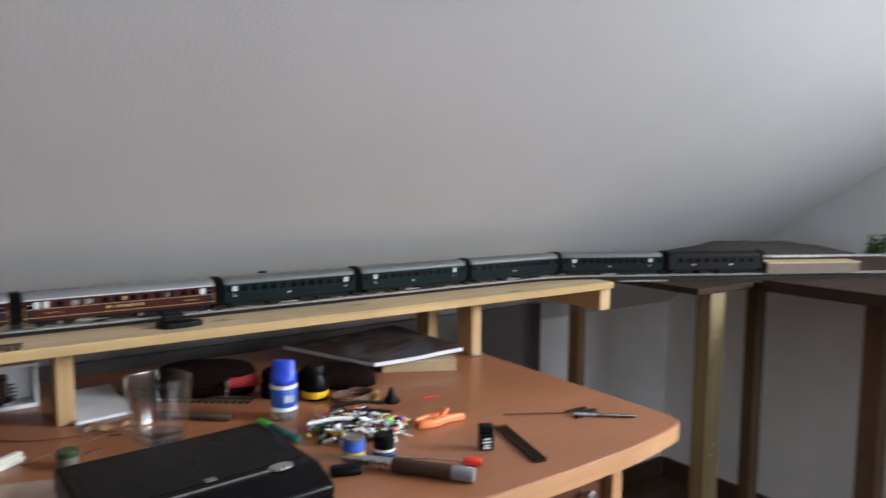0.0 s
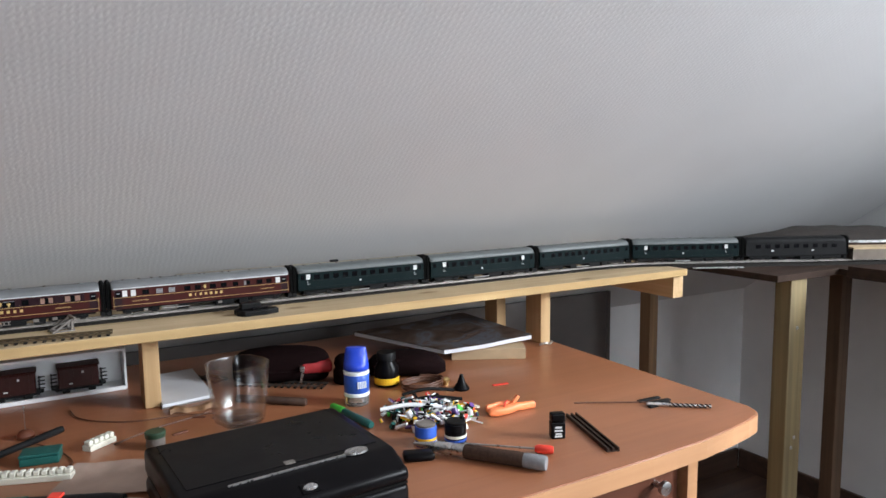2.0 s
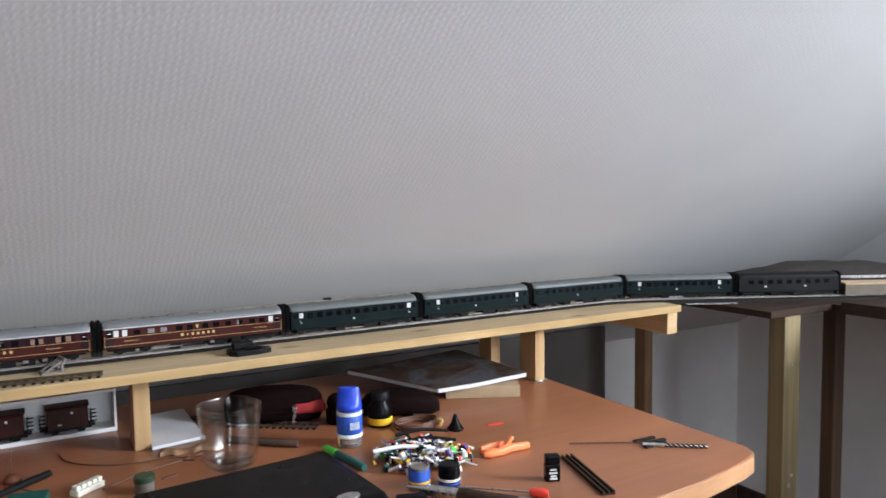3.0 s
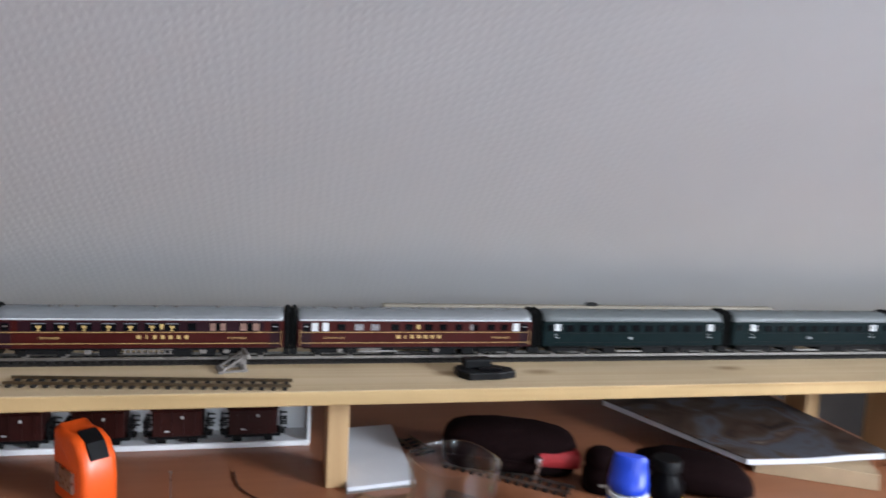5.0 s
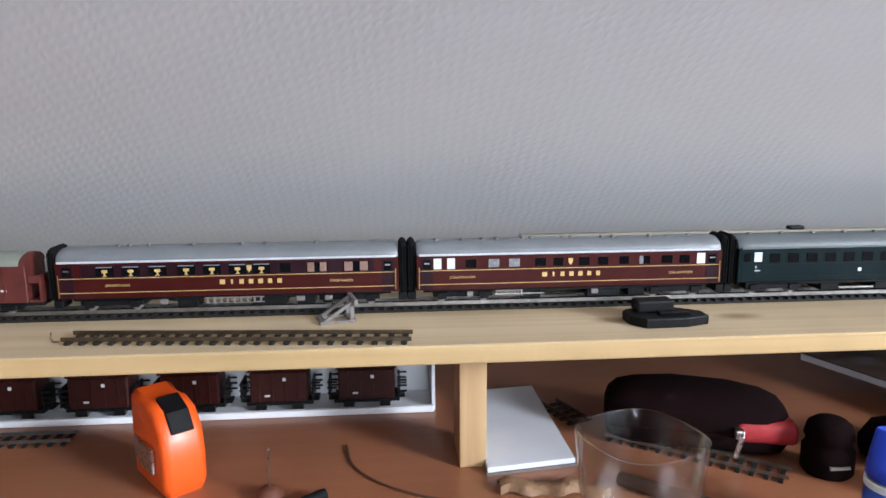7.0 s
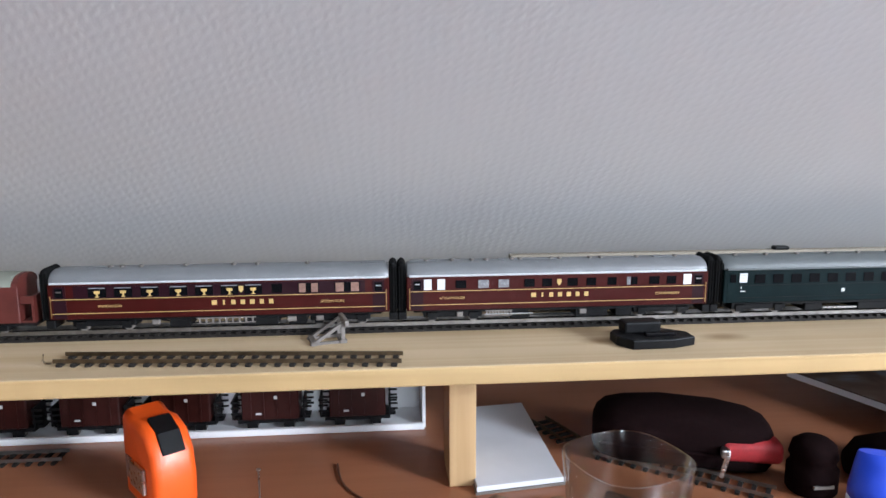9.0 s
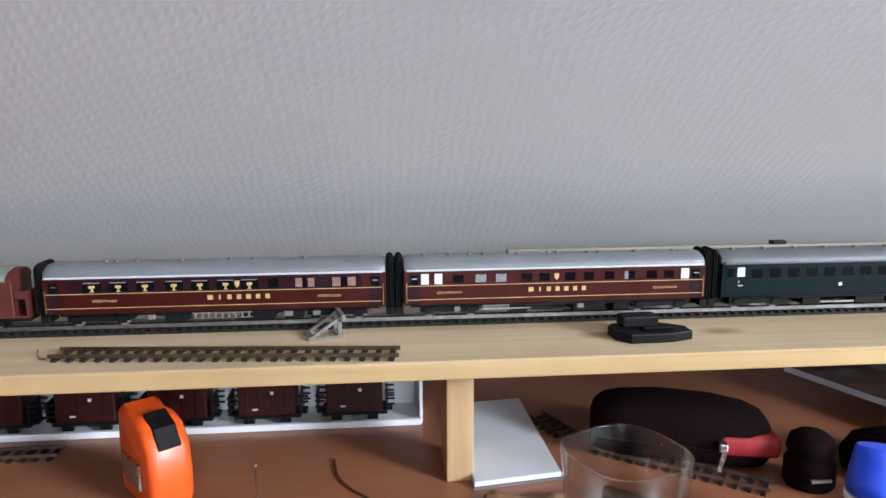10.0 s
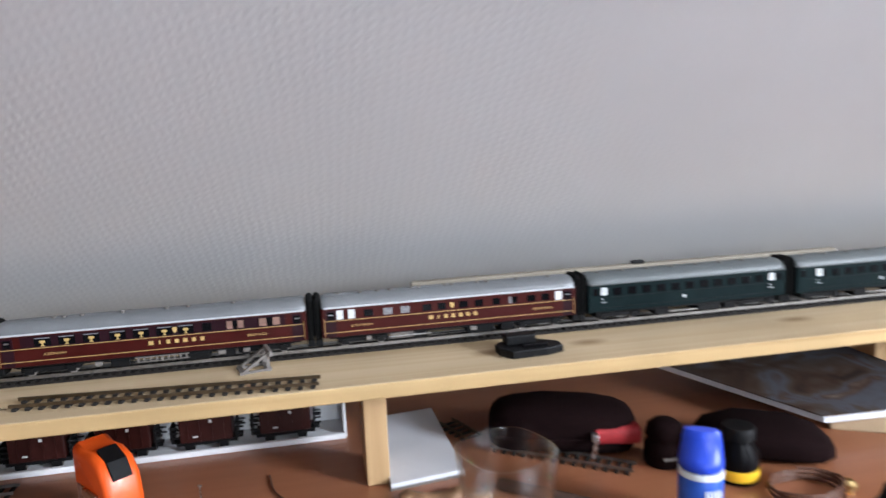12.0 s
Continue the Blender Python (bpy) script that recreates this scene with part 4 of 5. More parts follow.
def small_wagon(m):
    w = thing("covered_wagon", m, "small dark red-brown two-axle model wagon in a white tray", "model train car", "wagons in the tray")
    part("body", boxm(-0.0265, 0.0265, -0.0150, 0.0150, 0.0105, 0.0400, 0.0012, 1), BROWNCAR, w)
    for x in (-0.018, -0.006, 0.006, 0.018):
        part("side_rib", boxm(x - 0.0008, x + 0.0008, -0.0160, -0.0148, 0.011, 0.039), BROWNCAR, w)
    part("roof", boxm(-0.0285, 0.0285, -0.0160, 0.0160, 0.0402, 0.0425, 0.001, 1), BROWNCAR, w)
    part("underframe", boxm(-0.031, 0.031, -0.012, 0.012, 0.0065, 0.0103), BLACK, w)
    for x in (-0.017, 0.017):
        share("wheelset", WHEEL_ME, w, pose(x, 0, 0))
        part("axle_guard", boxm(x - 0.005, x + 0.005, -0.0142, -0.0125, 0.0025, 0.009), BLACK, w)
    for sx in (-1, 1):
        part("coupling", boxm(-0.003, 0.003, -0.006, 0.006, 0.0075, 0.0100), BLACK, w, "", pose(sx * 0.033, 0, 0))
        ld = part("end_ladder", boxm(-0.003, -0.0015, -0.0115, 0.0115, 0.0104, 0.0290), BLACK, w, "", pose(sx * 0.033, 0, 0))
        for z in (0.0150, 0.0205, 0.0260):
            for y in (-0.01075, 0.01075):
                part("rung", boxm(-0.004, 0.005, y - 0.00075, y + 0.00075, z, z + 0.0016), BLACK, ld)
    part("white_sign", boxm(-0.013, -0.008, -0.0166, -0.0158, 0.0165, 0.0182), WHITEMARK, w)
    part("white_sign", boxm(0.004, 0.007, -0.0166, -0.0158, 0.0315, 0.0345), WHITEMARK, w)
    return w


sw = small_wagon(pose(0.318, 1.6025, DZ + 0.002))
for i in range(1, 6):
    copy_thing(sw, pose(0.318 - 0.0815 * i, 1.6025, DZ + 0.002))
loose_track(-0.06, 1.550, 0.066, 1.551, DZ, RAIL, "short black track piece lying before the wagon tray", clip=False)

# steel tape measure
tape = thing("tape_measure", pose(0.172, 1.471, DZ, 0, 0, -52), "orange plastic tape measure standing on the desk", "tape measure")
prof = [(-0.031, 0.0), (0.027, 0.0), (0.0315, 0.008), (0.0325, 0.030), (0.029, 0.050), (0.018, 0.064), (0.002, 0.0685), (-0.016, 0.0665), (-0.027, 0.070), (-0.0315, 0.066), (-0.0325, 0.040)]
bm = prism(prof, -0.0165, 0.0165, 0.0065, 4)
part("case", bm, ORANGE, tape, "", pose(0, 0, 0, 90), 50)
part("lock_button", prism([(0.0195, 0.0610), (0.0285, 0.0485), (0.0305, 0.0500), (0.0215, 0.0635), (0.004, 0.0705), (0.003, 0.0680)], -0.0085, 0.0085, 0.0008), BLACK, tape, "black lock button", pose(0, 0, 0, 90))
part("belt_clip", boxm(-0.010, 0.017, -0.0200, -0.0168, 0.017, 0.037, 0.0008, 1), STEEL, tape, "steel belt clip")
part("side_label", boxm(-0.0235, -0.0115, -0.0176, -0.0166, 0.018, 0.036), CURTAIN, tape)

# pen stand: needle on a round foot
pin = thing("needle_stand", pose(0.252, 1.436, DZ), "thin steel needle on a small brown foot", "needle")
part("foot", lathe([(0.0, 0), (0.010, 0), (0.0105, 0.004), (0.007, 0.009), (0.003, 0.011), (0.0, 0.011)], 20), REDWOOD, pin, "", None, 40)
part("needle", tube([(0, 0, 0.010), (0, 0, 0.038)], 0.0007, 6), STEEL, pin)
part("needle_head", lathe([(0.0, 0), (0.0016, 0.0006), (0.0016, 0.002), (0.0, 0.0026)], 10), STEEL, pin, "", pose(0, 0, 0.038))


# paper pad
pad = thing("note_pad", pose(0, 0, 0), "white note pad lying under the pine shelf", "note pad")
part("back_sheet", prism([(0.4135, 1.455), (0.487, 1.465), (0.484, 1.620), (0.411, 1.612)], DZ, DZ + 0.002), GUNGREY, pad)
part("page_block", prism([(0.4145, 1.456), (0.486, 1.466), (0.483, 1.622), (0.412, 1.613)], DZ + 0.002, DZ + 0.0065, 0.0006), PAPER, pad)
# crumpled strip
rng = random.Random(4)
bm = bmesh.new()
rowsA = []
for i in range(26):
    x = 0.420 + i * 0.0032
    y = 1.434 + 0.0022 * math.sin(i * 0.8) - 0.0004 * i
    z = DZ + 0.0045 + 0.0022 * math.sin(i * 0.5) + rng.uniform(0, 0.0008)
    rowsA.append([bm.verts.new((x, y + d, z + e)) for d, e in ((-0.008, -0.0045), (-0.006, 0.001), (0.0, 0.002), (0.008, 0.0), (0.009, -0.0045))])
for a, b in zip(rowsA, rowsA[1:]):
    for j in range(4):
        bm.faces.new((a[j], b[j], b[j + 1], a[j + 1]))
    bm.faces.new((a[4], b[4], b[0], a[0]))
for v in bm.verts:
    v.co.z = max(v.co.z, DZ + 0.0002)
tagged(solid("crumpled_paper", bm, KRAFT, smooth=60), "crumpled strip of brown paper beside the note pad", "paper")

# drinking glass
gl = thing("drinking_glass", pose(0.495, 1.352, DZ, 0, 0, 20) @ Matrix.Diagonal((0.91, 0.91, 1, 1)), "empty clear drinking glass with a rounded square rim", "glass")
prof = [(0.0, 0.0), (0.028, 0.0), (0.0315, 0.003), (0.0335, 0.012), (0.0385, 0.060), (0.0405, 0.078), (0.0402, 0.0793), (0.0388, 0.0793), (0.0383, 0.078), (0.0362, 0.060), (0.0312, 0.014), (0.028, 0.0095), (0.0, 0.0085)]
part("glass_wall", lathe(prof, 64, 2.9), GLASS, gl, "", None, 60).visible_shadow = False
part("glass_base", lathe([(0.0, 0.0008), (0.0275, 0.0008), (0.030, 0.004), (0.0285, 0.0080), (0.0, 0.0078)], 48, 2.9), GLASS, gl, "thick glass foot", None, 60).visible_shadow = False

# zipped case
zc = thing("zip_case", pose(0.597, 1.502, DZ, 0, 0, -19) @ Matrix.Diagonal((0.89, 1, 1.1, 1)), "black fabric zip case with a red end and silver zip pull", "case")
oval = [(math.copysign(abs(math.cos(a)) ** 0.65, math.cos(a)) * 0.034, 0.0235 + math.copysign(abs(math.sin(a)) ** 0.75, math.sin(a)) * 0.0235) for a in (2 * math.pi * i / 28 for i in range(28))]
stn = [(-0.083, 0.35, 0.45, 0.010), (-0.080, 0.62, 0.68, 0.005), (-0.072, 0.84, 0.85, 0.002), (-0.055, 0.97, 0.96, 0), (-0.02, 1.02, 1.02, 0), (0.03, 1.0, 1.0, 0), (0.060, 0.93, 0.92, 0), (0.074, 0.78, 0.80, 0.001), (0.080, 0.55, 0.6, 0.005), (0.082, 0.3, 0.4, 0.011)]
part("shell", loft(oval, stn), FABRIC, zc, "", None, 60)
part("red_panel", boxm(0.030, 0.084, -0.0385, -0.016, 0.0140, 0.0310, 0.006, 3), RED, zc, "red fabric panel", pose(0, 0, 0, 0, 0, 5), 60)
part("zip_tape", tube([(-0.075, -0.0315, 0.019), (-0.02, -0.0358, 0.0195), (0.030, -0.0352, 0.0195)], 0.0013, 6), FABRIC, zc)
pull = part("zip_pull", boxm(-0.0021, 0.0021, -0.0009, 0.0009, -0.0185, 0, 0.0006, 1), STEEL, zc, "silver zip pull", pose(0.0375, -0.0417, 0.0235, 0, 16, 0))
part("zip_slider", boxm(0.0315, 0.0395, -0.0425, -0.0340, 0.0205, 0.0275, 0.0015), STEEL, zc)
loose_track(0.529, 1.518, 0.644, 1.432, DZ, RAIL, "short piece of track lying before the zip case", clip=False)
loose_track(0.493, 1.588, 0.513, 1.540, DZ, RAILBROWN, "short dark piece of track under the shelf", clip=False)

# dark round pot beside the bottle
pot = thing("black_pot", pose(0.678, 1.440, DZ), "black round plastic pot with a pale label strip", "pot")
part("pot_body", lathe([(0.0, 0), (0.017, 0), (0.019, 0.003), (0.019, 0.020), (0.0165, 0.023), (0.0165, 0.027), (0.018, 0.030), (0.016, 0.039), (0.011, 0.043), (0.0, 0.044)], 28), FABRIC, pot, "", None, 40)
part("pot_label", boxm(-0.010, 0.006, -0.0196, -0.0175, 0.0105, 0.0128), GUNGREY, pot)

# glue bottle
bt = thing("glue_bottle", pose(0.654, 1.338, DZ) @ Matrix.Diagonal((0.95, 0.95, 1, 1)), "small glue bottle with a blue cap and blue label", "bottle")
part("bottle_body", lathe([(0.0, 0), (0.0165, 0), (0.018, 0.002), (0.018, 0.046), (0.016, 0.050), (0.0, 0.050)], 32), CLEARPLASTIC, bt, "", None, 40)
part("bottle_label", lathe([(0.0181, 0.0185), (0.0185, 0.0190), (0.0185, 0.0440), (0.0181, 0.0445)], 32), BLUELABEL, bt, "", None, 40)
part("label_band", lathe([(0.0184, 0.0135), (0.0188, 0.0138), (0.0188, 0.0185), (0.0184, 0.0188)], 32), WHITECARD, bt)
part("label_band", lathe([(0.0184, 0.0440), (0.0188, 0.0442), (0.0188, 0.0480), (0.0184, 0.0485)], 32), WHITECARD, bt)
bm = bmesh.new()
rings = []
for z, rx, ry in ((0.0502, 0.0176, 0.0176), (0.0515, 0.0186, 0.0186), (0.0575, 0.0184, 0.0184), (0.0600, 0.0178, 0.0160), (0.0660, 0.0172, 0.0105), (0.0740, 0.0160, 0.0078), (0.0795, 0.0150, 0.0066), (0.0812, 0.0140, 0.0054)):
    rings.append([bm.verts.new((rx * math.cos(q), ry * math.sin(q), z)) for q in (2 * math.pi * i / 28 for i in range(28))])
for p, q in zip(rings, rings[1:]):
    for i in range(28):
        bm.faces.new((p[i], p[(i + 1) % 28], q[(i + 1) % 28], q[i]))
bm.faces.new(rings[0][::-1])
bm.faces.new(rings[-1])
part("cap", bm, BLUECAP, bt, "blue plastic cap with a flat grip", pose(0, 0, 0, 0, 0, -28), 50)
for k in range(5):
    part("label_bar", boxm(-0.006 + 0.003 * k, -0.0045 + 0.003 * k, -0.0190, -0.0176, 0.026, 0.036), WHITECARD, bt)

jar = thing("ink_jar", pose(0.726, 1.394, DZ), "small dark glass jar with a yellow label", "jar")
part("jar_body", lathe([(0.0, 0), (0.017, 0), (0.0185, 0.002), (0.0185, 0.028), (0.013, 0.036), (0.0125, 0.040), (0.0, 0.040)], 28), BLACKGLOSS, jar, "", None, 40)
part("jar_label", lathe([(0.0186, 0.004), (0.0189, 0.0042), (0.0189, 0.0135), (0.0186, 0.0138)], 28), YELLOW, jar, "yellow label")
part("lid", lathe([(0.0, 0.0402), (0.0145, 0.0402), (0.0145, 0.050), (0.0135, 0.0515), (0.0, 0.0515)], 28), BLACK, jar, "black screw lid", None, 40)

# black pouch
pouch = thing("black_pouch", pose(0.785, 1.434, DZ, 0, 0, -28), "soft black fabric pouch lying before a magazine", "pouch")
part("pouch_body", loft(oval, [(-0.070, 0.4, 0.25, 0.003), (-0.060, 0.85, 0.55, 0.0), (-0.03, 1.15, 0.72, 0), (0.02, 1.1, 0.70, 0), (0.045, 0.9, 0.55, 0), (0.058, 0.5, 0.25, 0.003)]), FABRIC, pouch, "", None, 70)

# box and magazine
tagged(solid("cardboard_box", prism([(0.878, 1.457), (0.990, 1.398), (1.027, 1.469), (0.915, 1.528)], DZ, DZ + 0.0190, 0.001), BEIGE), "flat beige cardboard box under a magazine", "box")
mg = thing("magazine", pose(0, 0, 0), "thick glossy magazine with dark cover lying on a box", "magazine")


def curled_sheet(corners, z0, z1, n=14):
    """A slab between four corners whose far end curls upwards and whose front edge is wavy."""
    bm = bmesh.new()
    a, b, c, d = (Vector((*p, 0)) for p in corners)
    rings = []
    for i in range(n + 1):
        u = i / n
        ring = []
        for v, z in ((0, z0), (1, z0), (1, z1), (0, z1)):
            p = a.lerp(b, u).lerp(d.lerp(c, u), v)
            ring.append(bm.verts.new((p.x, p.y, z + 0.0075 * u * u + 0.0007 * math.sin(u * 11) * (1 - v) * u)))
        rings.append(ring)
    for p, q in zip(rings, rings[1:]):
        for k in range(4):
            bm.faces.new((p[k], q[k], q[(k + 1) % 4], p[(k + 1) % 4]))
    bm.faces.new(rings[0])
    bm.faces.new(rings[-1][::-1])
    bmesh.ops.recalc_face_normals(bm, faces=bm.faces)
    return bm


part("page_block", curled_sheet([(0.852, 1.437), (1.020, 1.422), (1.012, 1.645), (0.774, 1.636)], DZ + 0.0192, DZ + 0.0262), PAPER, mg)
part("cover", curled_sheet([(0.850, 1.4355), (1.021, 1.421), (1.013, 1.647), (0.772, 1.637)], DZ + 0.0263, DZ + 0.0272), COVER, mg)

# cable coil, little fittings
pts = [(0.766 + (0.031 + 0.0012 * i % 0.004) * math.cos(i * 0.42), 1.354 + (0.021 + 0.0009 * i % 0.003) * math.sin(i * 0.42), DZ + 0.0015 + 0.00016 * i) for i in range(64)]
tagged(solid("cable_coil", tube(pts, 0.0013, 6), DARKWIRE, smooth=60), "thin brown cable wound into a loose coil", "cable")
tagged(solid("brass_fitting", lathe([(0.0, 0), (0.004, 0), (0.004, 0.004), (0.0065, 0.005), (0.0065, 0.009), (0.003, 0.012), (0.0, 0.012)], 12), BRASS, pose(0.802, 1.346, DZ), 40), "small brass fitting beside the coil", "fitting")
fn = thing("small_funnel", pose(0.811, 1.315, DZ), "tiny black plastic cone nozzle", "nozzle")
part("cone", lathe([(0.0, 0), (0.012, 0), (0.0125, 0.002), (0.006, 0.011), (0.003, 0.021), (0.002, 0.023), (0.0, 0.023)], 20), BLACKGLOSS, fn, "", None, 40)
tagged(solid("red_plastic_strip", boxm(-0.013, 0.013, -0.0028, 0.0028, 0, 0.0018, 0.0006, 1), REDPLASTIC, pose(0.872, 1.302, DZ, 0, 0, -8)), "small red plastic strip on the desk", "strip")

# spring clip
cl = thing("spring_clip", pose(0.818, 1.201, DZ, 0, 0, -8), "pale orange plastic spring clip lying on the desk", "clip")
part("jaw", prism([(-0.034, -0.011), (-0.026, -0.015), (-0.006, -0.013), (0.010, -0.006), (0.037, -0.005), (0.038, 0.002), (0.012, 0.004), (-0.010, 0.003), (-0.033, -0.002)], 0, 0.010, 0.003, 3), CLIPORANGE, cl, "", None, 50)
part("jaw", prism([(-0.033, 0.000), (-0.010, 0.005), (0.006, 0.006), (0.006, 0.011), (-0.014, 0.012), (-0.033, 0.006)], 0.001, 0.012, 0.003, 3), CLIPORANGE, cl, "", None, 50)
part("lever", prism([(-0.004, 0.0), (0.004, 0.0), (0.013, 0.011), (0.009, 0.014)], -0.003, 0.003, 0.0018, 3), CLIPORANGE, cl, "", pose(0.004, 0.004, 0.006, 90, 0, 0), 50)
part("spring", tube([(-0.012, -0.008, 0.0105), (-0.006, 0.001, 0.0125), (0.000, 0.008, 0.012)], 0.0012, 6), REDPLASTIC, cl)

# paint tins
for x, y in ((0.668, 1.160), (0.702, 1.148)):
    tin = thing("paint_tin", pose(x, y, DZ), "small paint tin with a blue and white label", "paint tin", "paint tins")
    part("tin_body", lathe([(0.0, 0), (0.0128, 0), (0.0132, 0.001), (0.0132, 0.0225), (0.0128, 0.0235), (0.0, 0.0235)], 28), BLUELABEL if x < 0.685 else BLACKGLOSS, tin, "", None, 40)
    part("label_band", lathe([(0.0133, 0.0075), (0.0135, 0.0077), (0.0135, 0.0105), (0.0133, 0.0107)], 28), YELLOW if x < 0.685 else IVORY, tin)
    part("label_band", lathe([(0.0133, 0.0035), (0.0135, 0.0037), (0.0135, 0.0058), (0.0133, 0.0060)], 28), WHITECARD if x < 0.685 else BLUELABEL, tin)
    part("lid", lathe([(0.0, 0.0236), (0.0118, 0.0236), (0.0122, 0.026), (0.0108, 0.0268), (0.0098, 0.0258), (0.0, 0.0258)], 28), BLACK if x > 0.685 else GUNGREY, tin, "", None, 40)

# black lighter-shaped box
lb = thing("black_box", pose(0.814, 1.095, DZ, 0, 0, -22), "small upright black lidded box with white markings", "box")
part("lower_case", boxm(-0.0088, 0.0088, -0.006, 0.006, 0, 0.0205, 0.0012), BLACKGLOSS, lb)
lid = part("lid", boxm(-0.0088, 0.0088, -0.006, 0.006, 0.0210, 0.0315, 0.002), BLACKGLOSS, lb)
for i, (w, z) in enumerate(((0.008, 0.0135), (0.010, 0.0095), (0.007, 0.0055), (0.009, 0.0025))):
    part("marking_bar", boxm(-w / 2, w / 2, -0.0064, -0.0058, z, z + 0.0022), WHITEMARK, lb)

# dark plastic channel
st = thing("plastic_channel", pose(0.8585, 1.0845, DZ, 0, 0, 73.5), "dark brown plastic channel strip on the desk", "strip")
bm = boxm(-0.060, 0.060, -0.0075, 0.0075, 0, 0.0015)
for y in (-0.0075, -0.001, 0.0055):
    box(bm, -0.060, 0.060, y, y + 0.002, 0.0015, 0.0048)
part("channel", bm, BROWNPLASTIC, st)

# twist drill, rod and flat bars
tw = thing("drill_bit", pose(1.022, 1.093, DZ, 0, 0, -38), "dark steel twist drill bit lying on the desk", "drill bit")
part("shank", tube([(-0.043, 0, 0.0030), (-0.0425, 0, 0.0030), (-0.014, 0, 0.0030)], 0.0028, 12, [0.0022, 0.0029, 0.0029]), STEEL, tw, "bright steel shank", None, 50)
part("core", tube([(-0.014, 0, 0.0030), (0.038, 0, 0.0030), (0.043, 0, 0.0030)], 0.0018, 10, [0.0020, 0.0018, 0.0006]), STEEL, tw, "", None, 50)
for ph in (0, math.pi):
    helix = [(-0.013 + 0.054 * i / 48, 0.0017 * math.cos(ph + i * 0.55), 0.0030 + 0.0017 * math.sin(ph + i * 0.55)) for i in range(49)]
    part("flute", tube(helix, 0.0012, 6), BLACK, tw, "dark spiral flute", None, 60)
rd = tagged(solid("thin_rod", tube(curve_points([(0.910, 1.177, DZ + 0.0016), (0.944, 1.160, DZ + 0.0012), (1.000, 1.127, DZ + 0.0012)], 4), 0.0010, 6), DARKWIRE), "thin dark metal rod on the desk", "rod")
for x, y, turn in ((1.008, 1.1345, -2), (1.014, 1.1215, -4), (1.005, 1.1115, -1)):
    tagged(solid("plastic_chip", boxm(-0.019, 0.019, -0.0034, 0.0034, 0, 0.0026, 0.0004, 1), BLACK, pose(x, y, DZ + 0.0002, 0, 0, turn)), "short flat dark brown plastic bar on the desk", "bar", "bars")

# modelling knife, red screwdriver, key fob
kn = thing("modelling_knife", pose(0, 0, DZ), "modelling knife with brown grip and grey metal ends", "knife")
a, b = Vector((0.647, 1.150, 0.0088)), Vector((0.744, 1.026, 0.0088))
along = lambda u: a + (b - a) * u
part("blade_holder", tube([along(u) for u in (0.0, 0.1, 0.2, 0.40)], 0.004, 12, [0.0018, 0.0040, 0.0068, 0.0076]), STEEL, kn, "", None, 50)
part("grip", tube([along(u) for u in (0.40, 0.42, 0.6, 0.80, 0.84)], 0.007, 14, [0.0076, 0.0086, 0.0082, 0.0086, 0.0080]), TANCORK, kn, "brown ribbed grip", None, 50)
part("end_cap", tube([along(u) for u in (0.84, 0.86, 0.985, 1.0)], 0.0072, 14, [0.0078, 0.0084, 0.0084, 0.0074]), LIGHTGREY, kn, "", None, 50)
sd = thing("small_screwdriver", pose(0, 0, DZ), "thin screwdriver with a red handle end", "screwdriver")
a, b = Vector((0.702, 1.130, 0.004)), Vector((0.778, 1.057, 0.0055))
part("shaft", tube([along(0), along(0.82)], 0.0013, 8), STEEL, sd)
part("handle", tube([along(u) for u in (0.80, 0.84, 0.96, 1.0)], 0.005, 12, [0.0035, 0.0052, 0.0052, 0.004]), REDPLASTIC, sd, "red plastic handle", None, 50)
kf = thing("key_fob", pose(0.640, 1.125, DZ, 0, 0, -20), "small glossy black key fob", "key fob")
part("fob_body", boxm(-0.018, 0.018, -0.010, 0.010, 0, 0.010, 0.0045, 3), BLACKGLOSS, kf, "", None, 60)

# tool case
tcs = thing("tool_case", pose(0.473, 1.115, DZ, 0, 0, 4.4), "closed black plastic tool case lying on the desk", "case")
part("lower_shell", boxm(-0.105, 0.105, -0.088, 0.086, 0, 0.022, 0.006, 3), BLACKGLOSS, tcs, "", None, 60)
lid_side = [(-0.088, 0.0235), (0.086, 0.0235), (0.086, 0.050), (-0.056, 0.050), (-0.088, 0.036)]
bm = prism(lid_side, -0.105, 0.105)
bmesh.ops.transform(bm, matrix=Matrix(((0, 0, 1, 0), (1, 0, 0, 0), (0, 1, 0, 0), (0, 0, 0, 1))), verts=bm.verts[:])
bmesh.ops.bevel(bm, geom=bm.edges[:], offset=0.005, segments=3, affect="EDGES", profile=0.5)
lidp = part("lid", bm, BLACKGLOSS, tcs, "", None, 60)
part("lid_inset", boxm(-0.094, 0.094, -0.040, 0.079, 0.0496, 0.0507, 0.0006, 1), BLACKGLOSS, lidp)
part("seam", boxm(-0.103, 0.103, -0.086, 0.084, 0.0215, 0.024), BELLOWS, tcs)
part("silver_trim", boxm(-0.062, 0.057, -0.0530, -0.0508, 0.0498, 0.0512), STEEL, lidp, "thin silver trim line", pose(0, 0, 0, 0, 0, 1))
bm = bmesh.new()
bmesh.ops.create_cone(bm, cap_ends=True, segments=32, radius1=0.0125, radius2=0.0120, depth=0.002, matrix=pose(0, 0, 0))
part("oval_badge", bm, STEEL, lidp, "silver oval badge", pose(0.066, -0.0500, 0.0512) @ Matrix.Diagonal((1, 0.62, 1, 1)), 40)
part("square_badge", boxm(-0.005, 0.005, -0.0035, 0.0035, 0.0505, 0.0516), GUNGREY, lidp, "", pose(0.002, -0.037, 0))
